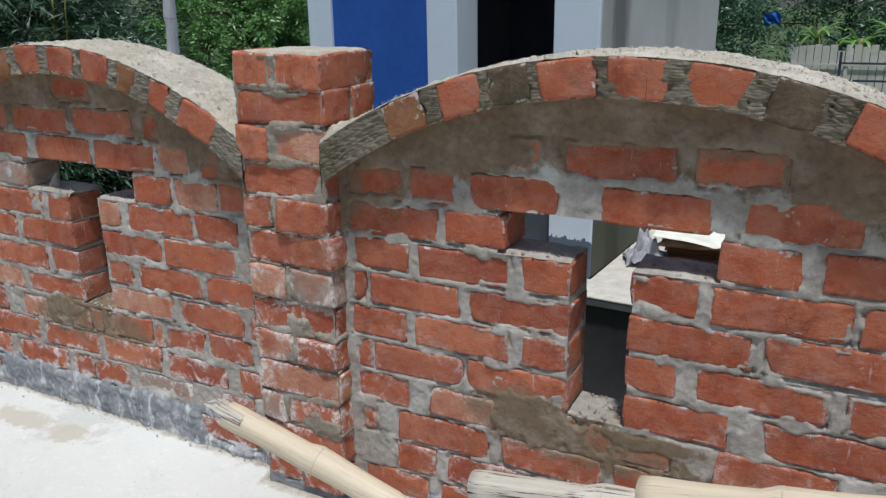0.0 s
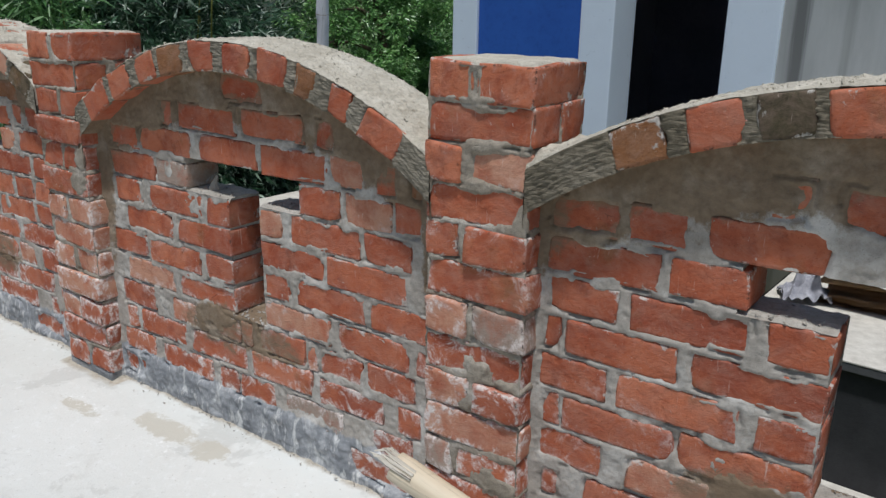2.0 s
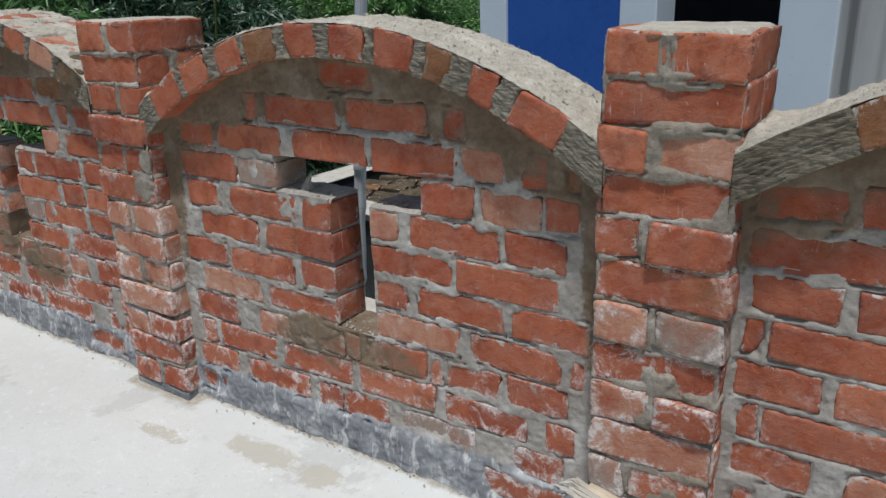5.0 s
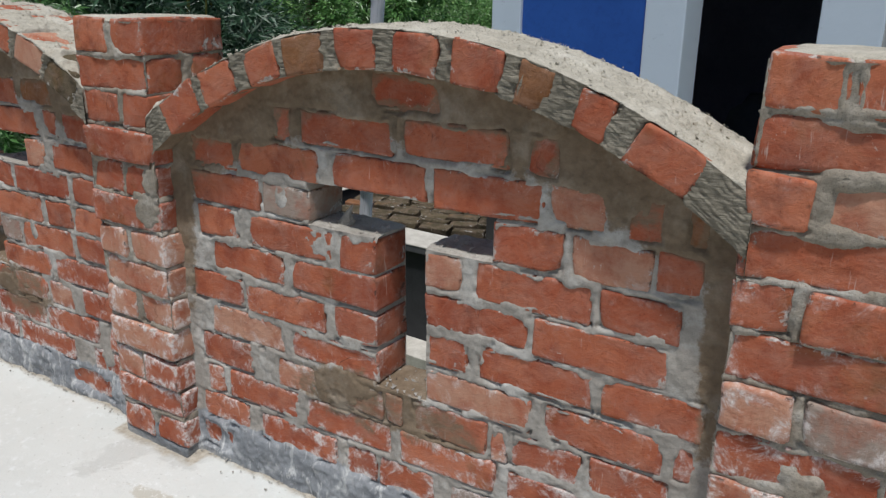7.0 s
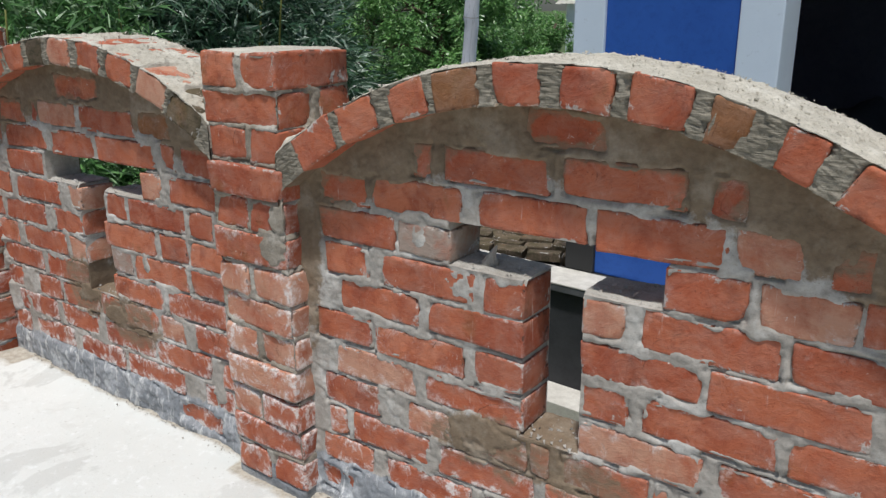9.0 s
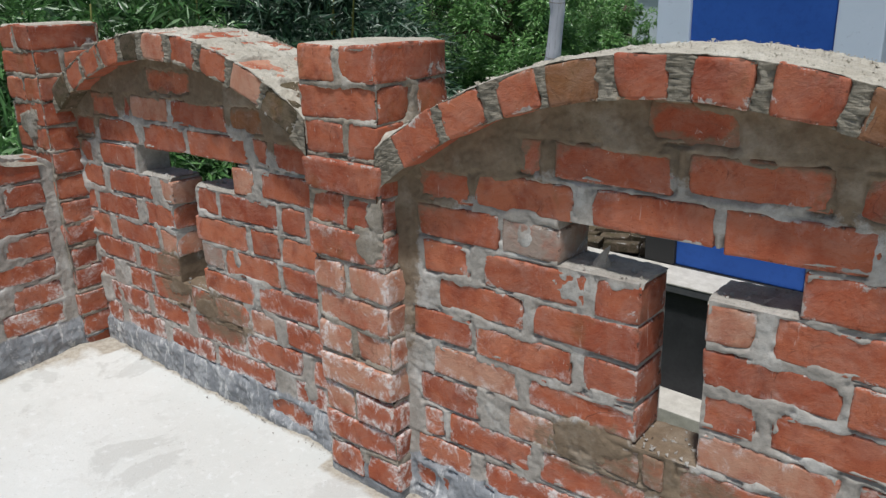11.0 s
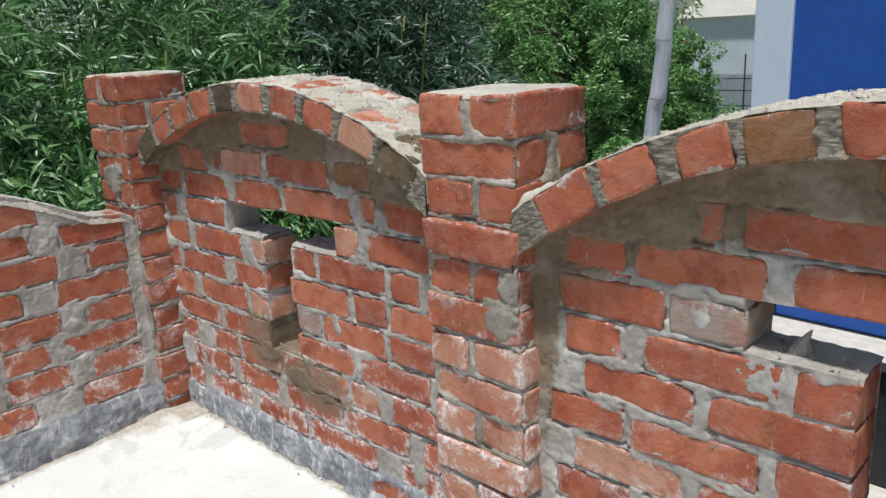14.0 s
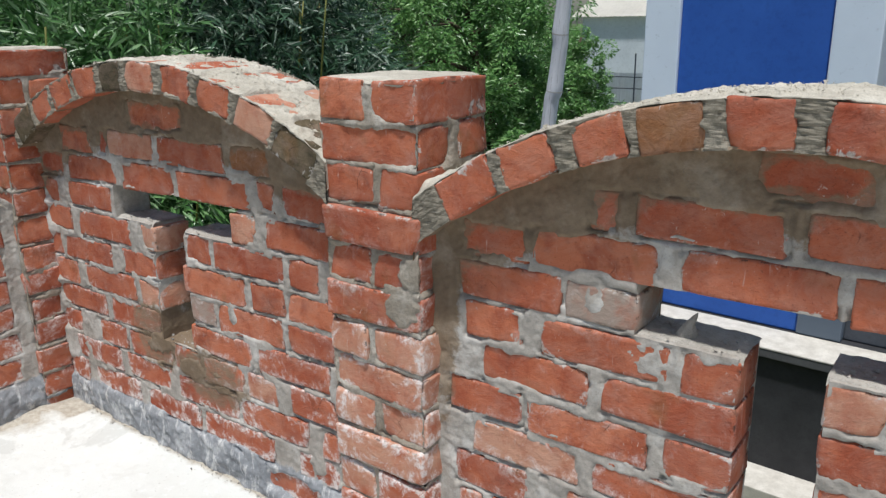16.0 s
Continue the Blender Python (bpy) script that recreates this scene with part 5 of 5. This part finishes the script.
def sheet_stack():
    """Flattened cartons, bent and slipped, one on another, with dark gaps between."""
    rng = random.Random(9)
    z = LZ
    for k in range(8):
        bm = bmesh.new()
        w, d = rng.uniform(0.50, 0.66), rng.uniform(0.24, 0.32)
        X, Y = 12, 5
        vs = [[bm.verts.new((w * (i / X - 0.5), d * (j / Y - 0.5), 0.008 + 0.014 * noise.noise(Vector((i * 0.35, j * 0.5, k * 3.3))))) for j in range(Y + 1)] for i in range(X + 1)]
        for i in range(X):
            for j in range(Y):
                bm.faces.new((vs[i][j], vs[i + 1][j], vs[i + 1][j + 1], vs[i][j + 1]))
        bmesh.ops.solidify(bm, geom=bm.faces[:], thickness=0.006)
        lo = min(v.co.z for v in bm.verts)
        for v in bm.verts:
            v.co.z -= lo
        ob = part("cardboard_sheet", bm, CARD, None)
        ob.matrix_basis = pose(-0.66 + rng.uniform(-0.05, 0.05), 4.92 + rng.uniform(-0.03, 0.03), z, 0, rng.uniform(-1.2, 1.2), rng.uniform(-9, 9))
        z += 0.0205
        tagged(ob, "flattened brown cardboard sheet in a loose pile", "cardboard", "cardboard pile")
    drape("sack", "empty pale yellowish cement sack thrown on the cardboard pile", "sack", PAPER, (-0.74, 4.88, z - 0.003), (0.50, 0.34), 0.035, 6, 5, -4, -0.05)


sheet_stack()


def brick_heap():
    """Old bricks laid down in rough rows behind the ledge, on a bank of rubble."""
    root = empty("brick_heap", (-4.25, 5.3, -1.45))
    root.matrix_basis = pose(-4.25, 5.3, -1.45, 0, 0, 12)
    tagged(root, "heap of old dark weathered bricks behind the ledge", "brick heap")
    rng = random.Random(12)
    U, V = np.meshgrid(np.linspace(-0.82, 0.82, 34), np.linspace(-0.62, 0.72, 28), indexing="ij")
    edge = np.minimum(np.minimum(U + 0.82, 0.82 - U), np.minimum(V + 0.62, 0.72 - V))
    Z = np.clip(edge / 0.05, 0, 1) * 0.93 + (fractal(U, V, 0.12, 3) - 0.5) * 0.04 - 0.05
    sh = Shell()
    sh.sheet(np.stack([U, V, Z], -1))
    tagged(put("rubble", sh.mesh("rubble", [SLATE]), root), "dark rubble bank")
    for r in range(10):
        x = -0.78 + rng.uniform(0, 0.1)
        while x < 0.58:
            ln = rng.uniform(0.20, 0.245)
            kind = BRICK_MOSS if rng.random() < 0.97 else BRICK_MUD
            me = brick_mesh(ln, 0.108, 0.07, 5000 + r * 20 + int(x * 40), kind, 2.0)
            put("brick", me, root, pose(x + ln / 2, -0.58 + 0.124 * r, 0.925 + rng.uniform(-0.012, 0.02), rng.uniform(-9, 9), rng.uniform(-5, 5), rng.uniform(-7, 7)))
            x += ln + rng.uniform(0.008, 0.03)


brick_heap()


crumpled("sack", "filled blue-grey sack inside the dark doorway", "sack", THRESH, (-1.92, 6.35, -0.44), (0.42, 0.32, 0.62), 11, 15)


# ---------------------------------------------------------------- shed, fence and tarpaulin in the distance
def shed():
    root = empty("shed", (-16.0, 29.55, -1.45))
    tagged(root, "grey sheet-metal shed with a pale roof", "shed")
    bm = bmesh.new()
    box(bm, (0, 0, 0), (10.0, 7.0, 2.70), 0.02)
    part("wall", bm, SHEET_GREY, root, "grey sheet-metal wall")
    bm = bmesh.new()
    n = 110
    for i in range(n):
        x0, x1 = -0.4 + 11 * i / n, -0.4 + 11 * (i + 1) / n
        z = 0.012 * (i % 2)
        vs = [bm.verts.new(p) for p in ((x0, -0.25, 2.70 + z), (x1, -0.25, 2.712 - z), (x1, 7.2, 5.71 - z), (x0, 7.2, 5.70 + z))]
        bm.faces.new(vs)
    bmesh.ops.solidify(bm, geom=bm.faces[:], thickness=0.04)
    part("roof", bm, ROOFING, root, "pale corrugated roof")


shed()


def rail_fence(x0, x1, y, z0, height, label, mat, panels, levels):
    root = empty("fence", (x0, y, z0))
    tagged(root, label, "fence")
    n = int((x1 - x0) / 0.9)
    for i in range(n + 1):
        bm = bmesh.new()
        r = 0.03 if panels else 0.016
        box(bm, ((x1 - x0) * i / n - r, -r, 0), ((x1 - x0) * i / n + r, r, height + (0.05 if panels else 0.15)), 0.004)
        part("post", bm, mat, root)
    for z in levels:
        bm = bmesh.new()
        box(bm, (0, -0.045 if panels else -0.03, z), (x1 - x0, -0.03 if panels else -0.016, z + (0.05 if panels else 0.025)), 0.003)
        part("rail", bm, mat, root)
    if panels:
        m = int((x1 - x0) / 0.13)
        rng = random.Random(5)
        for i in range(m):
            bm = bmesh.new()
            box(bm, (0.13 * i + 0.006, 0.0, 0.02), (0.13 * i + 0.124, 0.02, height + rng.uniform(-0.06, 0.06)), 0.003)
            part("board", bm, FENCE, root)


rail_fence(-1.1, 5.5, 16.0, -1.45, 1.82, "weathered grey board fence below far trees", FENCE, True, (0.5, 1.0, 1.5))
rail_fence(-0.18, 3.42, 11.0, -1.45, 1.87, "dark steel rail fence before the board fence", STEEL, False, (0.9, 1.66, 1.87))
rail_fence(-12.78, -6.78, 20.0, -1.45, 1.60, "dark steel rail fence before the shed", STEEL, False, (0.45, 0.83, 1.13))


def sheet_fence(x0, x1, y, z0, height):
    """Upright corrugated sheets, lapped one over another."""
    root = empty("fence", (x0, y, z0))
    tagged(root, "pale grey corrugated sheet fence before the shed", "fence")
    n = int((x1 - x0) / 0.8)
    for i in range(n):
        bm = bmesh.new()
        rows = [[bm.verts.new((0.8 * i + 0.84 * j / 24, 0.012 * (j % 2) - 0.004 * (i % 2), z)) for j in range(25)] for z in (0.0, height + 0.02 * math.sin(i * 2.3))]
        for j in range(24):
            bm.faces.new((rows[0][j], rows[0][j + 1], rows[1][j + 1], rows[1][j]))
        bmesh.ops.solidify(bm, geom=bm.faces[:], thickness=0.003)
        part("sheet", bm, SHEET_GREY, root)


sheet_fence(-13.6, -6.4, 20.4, -1.45, 1.21)


# ---------------------------------------------------------------- plants
def leaf_arrays(P, D, up, length, width, droop):
    """Folded lance-shaped leaves: n bases P, directions D; 6 vertices and 4 faces each."""
    D = D / np.linalg.norm(D, axis=1, keepdims=True)
    S = np.cross(D, up)
    S /= np.linalg.norm(S, axis=1, keepdims=True) + 1e-9
    N = np.cross(S, D)
    L, W = length[:, None], width[:, None]
    down = np.array([0, 0, -1.0]) * droop[:, None] * L
    mid, tip = P + D * L * 0.45 + down * 0.2, P + D * L + down
    a, b = mid + S * W * 0.5 + N * W * 0.18, mid - S * W * 0.5 + N * W * 0.18
    return np.stack([P, a, mid, b, tip], 1)


def leaves_mesh(name, V, mat, folded=True):
    n = len(V)
    base = np.arange(n)[:, None] * 5
    f = np.concatenate([base + np.array([[0, 1, 4]]), base + np.array([[0, 4, 3]])]) if not folded else np.concatenate([base + np.array([[0, 1, 2]]), base + np.array([[0, 2, 3]]), base + np.array([[1, 4, 2]]), base + np.array([[2, 4, 3]])])
    me = bpy.data.meshes.new(name)
    me.vertices.add(n * 5)
    me.vertices.foreach_set("co", V.reshape(-1).astype(np.float32))
    me.loops.add(len(f) * 3)
    me.loops.foreach_set("vertex_index", f.reshape(-1).astype(np.int32))
    me.polygons.add(len(f))
    me.polygons.foreach_set("loop_start", np.arange(0, len(f) * 3, 3, dtype=np.int32))
    me.polygons.foreach_set("loop_total", np.full(len(f), 3, dtype=np.int32))
    me.materials.append(mat)
    me.update()
    me.validate()
    return me


def bamboo_clump(x, y, radius, height, dome, sprays, seed, face, mat=LEAF_BAMBOO, zbase=-1.45):
    """Arching culms under a curtain of drooping leaf sprays."""
    rng = np.random.RandomState(seed)
    root = empty("bamboo_clump", (x, y, zbase))
    tagged(root, "dense %s bamboo clump with drooping lance-shaped leaves" % ("dark bluish green" if mat is LEAF_BAMBOO_DEEP else "bright green"), "bamboo", "bamboo grove")
    for k in range(7):
        a, r = rng.rand() * 6.28, rng.rand() * radius * 0.75
        p = Vector((math.cos(a) * r, math.sin(a) * r, 0.0))
        lean = Vector((rng.uniform(-0.12, 0.12), rng.uniform(-0.12, 0.12), 1))
        pts = [p + lean * height * 0.8 * t + Vector((face[0], face[1], 0)) * 0.5 * t ** 3 for t in np.linspace(0, 1, 12)]
        bm = bmesh.new()
        tube(bm, pts, [0.018 * (1 - 0.7 * t) for t in np.linspace(0, 1, 12)], 7)
        part("culm", bm, BAMBOO_GREEN, root, "", True)
    # sprays on a lumpy dome that catches the light, thinning inwards
    dirs = rng.normal(0, 1, (sprays, 3))
    dirs /= np.linalg.norm(dirs, axis=1, keepdims=True)
    dirs[:, 2] = np.abs(dirs[:, 2]) * 1.05 - 0.22
    ang = np.arctan2(dirs[:, 1], dirs[:, 0])
    lump = 0.62 + 0.82 * fractal(ang * 0.9 + seed, dirs[:, 2], 0.42, seed % 7)
    rr = lump * (1 - 0.40 * rng.rand(sprays) ** 2.0)
    C = np.stack([dirs[:, 0] * rr * radius, dirs[:, 1] * rr * radius, height - dome + dirs[:, 2] * rr * dome], 1)
    C[:, 2] = np.maximum(C[:, 2], 0.05 + rng.rand(sprays) * 0.3)
    per = 9
    P = np.repeat(C, per, 0)
    O = np.repeat(dirs + rng.normal(0, 0.5, dirs.shape), per, 0)
    k = np.tile(np.arange(per), sprays)
    P = P + O * (k * 0.016)[:, None] + rng.normal(0, 0.02, P.shape)
    D = O * 0.7 + rng.normal(0, 0.75, P.shape) * np.array([1, 1, 0.7]) + np.array([0.25, -0.1, -0.15])
    n = len(P)
    V = leaf_arrays(P, D, rng.normal(0, 0.75, P.shape) + np.array([0.35, -0.5, 0.8]), rng.uniform(0.09, 0.20, n), rng.uniform(0.014, 0.027, n), rng.uniform(0.0, 0.4, n))
    ob = put("foliage", leaves_mesh("foliage", V, mat), root)
    tagged(ob, "", "", "", "stuff")
    return root


# front row low, the rows behind higher, so that the grove climbs away from the terrace
for cx, cy, rad, hgt, dome, num, sd in (
        (-5.9, -0.6, 1.0, 1.9, 1.5, 1500, 1), (-5.95, 0.7, 1.0, 2.1, 1.7, 2600, 2), (-6.0, 1.9, 1.0, 2.2, 1.8, 2800, 3), (-6.3, 3.1, 0.95, 2.3, 1.9, 2800, 4), (-6.55, 4.4, 0.9, 2.6, 2.0, 2600, 5),
        (-7.0, 0.0, 1.2, 3.1, 1.9, 2000, 6), (-7.1, 1.6, 1.25, 3.2, 2.0, 2600, 7), (-7.1, 3.2, 1.25, 3.3, 2.0, 2800, 8), (-6.9, 4.9, 1.25, 3.5, 2.2, 3000, 9), (-8.3, 0.8, 1.5, 4.2, 2.2, 1800, 10), (-8.4, 2.8, 1.5, 4.4, 2.3, 2200, 11), (-8.4, 5.0, 1.5, 4.6, 2.4, 2200, 12), (-8.2, -1.0, 1.5, 4.4, 2.3, 1400, 13)):
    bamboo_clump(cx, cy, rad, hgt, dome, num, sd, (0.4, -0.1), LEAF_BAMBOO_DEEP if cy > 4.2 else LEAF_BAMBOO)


def tree(x, y, height, spread, leaves, seed, mat, size, zbase=-1.45, label="leafy green tree with a dense uneven crown"):
    """A tapered trunk, limbs that fork, and a crown of leaf clumps round the limb ends."""
    rng = np.random.RandomState(seed)
    root = empty("tree", (x, y, zbase))
    tagged(root, label, "tree", "trees behind the wall")
    bm = bmesh.new()
    hts = np.linspace(0, height * 0.72, 9)
    sway = [Vector((0.12 * math.sin(i * 0.9 + seed), 0.12 * math.cos(i * 0.7 + seed), h)) for i, h in enumerate(hts)]
    tube(bm, sway, list(np.linspace(0.05 * height ** 0.6, 0.02, 9)), 9)
    part("trunk", bm, BARK, root, "", True)
    ends = []
    for k in range(16):
        i = 1 + k % 7
        p = sway[i]
        a = k * 2.4 + rng.rand()
        ln = spread * (0.55 + 0.5 * rng.rand()) * (1.0 - 0.35 * hts[i] / height)
        e = p + Vector((math.cos(a) * ln, math.sin(a) * ln, ln * rng.uniform(0.05, 0.55)))
        m = (p + e) / 2 + Vector((0, 0, 0.12 * ln))
        bm = bmesh.new()
        tube(bm, [p, m, e], [0.035, 0.022, 0.008], 6)
        part("limb", bm, BARK, root, "", True)
        ends += [e, m, (m + e) / 2]
    ends.append(sway[-1])
    E = np.array([e[:] for e in ends])
    pick = rng.randint(0, len(E), 150)
    clumps = E[pick] + rng.normal(0, 0.24 * spread, (150, 3)) * np.array([1, 1, 0.75])
    clumps[:, 2] = np.clip(clumps[:, 2], 0.15, height)
    rad = rng.uniform(0.16, 0.42, 150) * spread * 0.55
    w = rng.randint(0, 150, leaves)
    v = rng.normal(0, 1, (leaves, 3))
    v /= np.linalg.norm(v, axis=1, keepdims=True)
    P = clumps[w] + v * rad[w][:, None] * rng.uniform(0.55, 1.0, (leaves, 1))
    D = v * np.array([1, 1, 0.4]) + rng.normal(0, 0.6, P.shape) * np.array([1, 1, 0.6])
    V = leaf_arrays(P, D, rng.normal(0, 0.8, P.shape) + np.array([0.35, -0.5, 0.8]), size * rng.uniform(0.7, 1.35, leaves), size * rng.uniform(0.28, 0.45, leaves), rng.uniform(0, 0.35, leaves))
    ob = put("crown", leaves_mesh("crown", V, mat, False), root)
    tagged(ob, "", "", "", "stuff")
    return root


for x, y, h, s, n, sd in ((-6.45, 7.5, 4.6, 1.1, 40000, 11), (-6.5, 8.2, 3.0, 0.8, 40000, 12), (-8.50, 14.0, 3.2, 0.85, 34000, 31), (-9.7, 15.0, 3.1, 0.9, 26000, 19), (-11.6, 16.5, 5.4, 1.4, 26000, 20), (-8.6, 7.4, 6.0, 1.6, 26000, 13), (-8.3, 9.6, 4.6, 1.4, 34000, 14), (-9.7, 10.0, 6.5, 1.8, 24000, 15), (-5.3, 6.6, 2.1, 0.55, 24000, 16), (-10.4, 12.5, 6.0, 2.0, 24000, 17)):
    # two trees in the dark hollow wear the leaf with shade in its colour
    tree(x, y, h, s, n, sd, LEAF_TREE_SHADED if (x, y) in ((-8.6, 7.4), (-9.7, 10.0)) else LEAF_TREE, 0.060)
for x, y, h, s, n, sd in ((-2.6, 15.0, 6.0, 1.6, 16000, 21), (1.6, 21.0, 6.5, 2.4, 14000, 22), (4.6, 20.0, 6.0, 2.3, 10000, 23), (-0.4, 22.0, 6.0, 2.2, 12000, 29), (-3.6, 17.0, 7.0, 2.6, 8000, 24), (-12.5, 14.0, 7.5, 2.8, 7000, 26), (-12.0, 6.0, 7.5, 2.8, 8000, 27), (-12.0, 0.0, 7.5, 2.8, 7000, 28)):
    tree(x, y, h, s, int(1.3 * n), sd, LEAF_FAR, 0.115, -1.45, "tall dark green tree far behind the fence")


def tarp():
    bm = bmesh.new()
    n = 8
    vs = [[bm.verts.new((0.24 * (i / n - 0.5), 0.05 * math.sin(i * 1.3 + j), 0.18 * (j / n - 0.5) - 0.02 * math.sin(i))) for j in range(n + 1)] for i in range(n + 1)]
    for i in range(n):
        for j in range(n):
            bm.faces.new((vs[i][j], vs[i + 1][j], vs[i + 1][j + 1], vs[i][j + 1]))
    bmesh.ops.solidify(bm, geom=bm.faces[:], thickness=0.004)
    ob = part("tarpaulin", bm, TARP, None, "", True)
    ob.matrix_basis = pose(-1.22, 13.2, 0.93)
    tagged(ob, "scrap of blue tarpaulin caught in the far trees", "tarpaulin")


tarp()


def banana_plant(x, y, height, seed):
    """A soft stem with long arching blades."""
    rng = np.random.RandomState(seed)
    root = empty("banana_plant", (x, y, -1.45))
    tagged(root, "banana plant with long pale green blades behind the fence", "plant", "banana plants")
    bm = bmesh.new()
    tube(bm, [Vector((0, 0, 0)), Vector((0.02, 0, height * 0.4)), Vector((0.03, 0.02, height * 0.72))], [0.09, 0.075, 0.05], 9)
    part("stem", bm, BAMBOO_GREEN, root, "", True)
    for k in range(15):
        a, rise = k * 2.4 + rng.rand(), rng.uniform(0.6, 1.5)
        ln, w = rng.uniform(0.45, 0.75), rng.uniform(0.06, 0.10)
        t = np.linspace(0, 1, 12)
        out = ln * (t - 0.12 * t ** 2)
        zz = height * 0.66 + ln * (rise * t - 0.95 * t ** 2.2)
        half = w * np.sin(np.pi * np.clip(t * 0.96 + 0.02, 0, 1)) ** 0.7 / 2
        S = np.linspace(-1, 1, 5)
        P = np.stack([out[:, None] * math.cos(a) - S[None] * half[:, None] * math.sin(a), out[:, None] * math.sin(a) + S[None] * half[:, None] * math.cos(a), zz[:, None] - np.abs(S)[None] * half[:, None] * 0.35], -1)
        sh = Shell()
        sh.sheet(P)
        put("blade", sh.mesh("blade", [LEAF_BANANA]), root)


for bx, by, bh, bs in ((-0.75, 17.2, 2.9, 1), (0.0, 17.0, 2.7, 2), (0.55, 17.4, 3.0, 3), (1.4, 17.1, 2.8, 4)):
    banana_plant(bx, by, bh, bs)
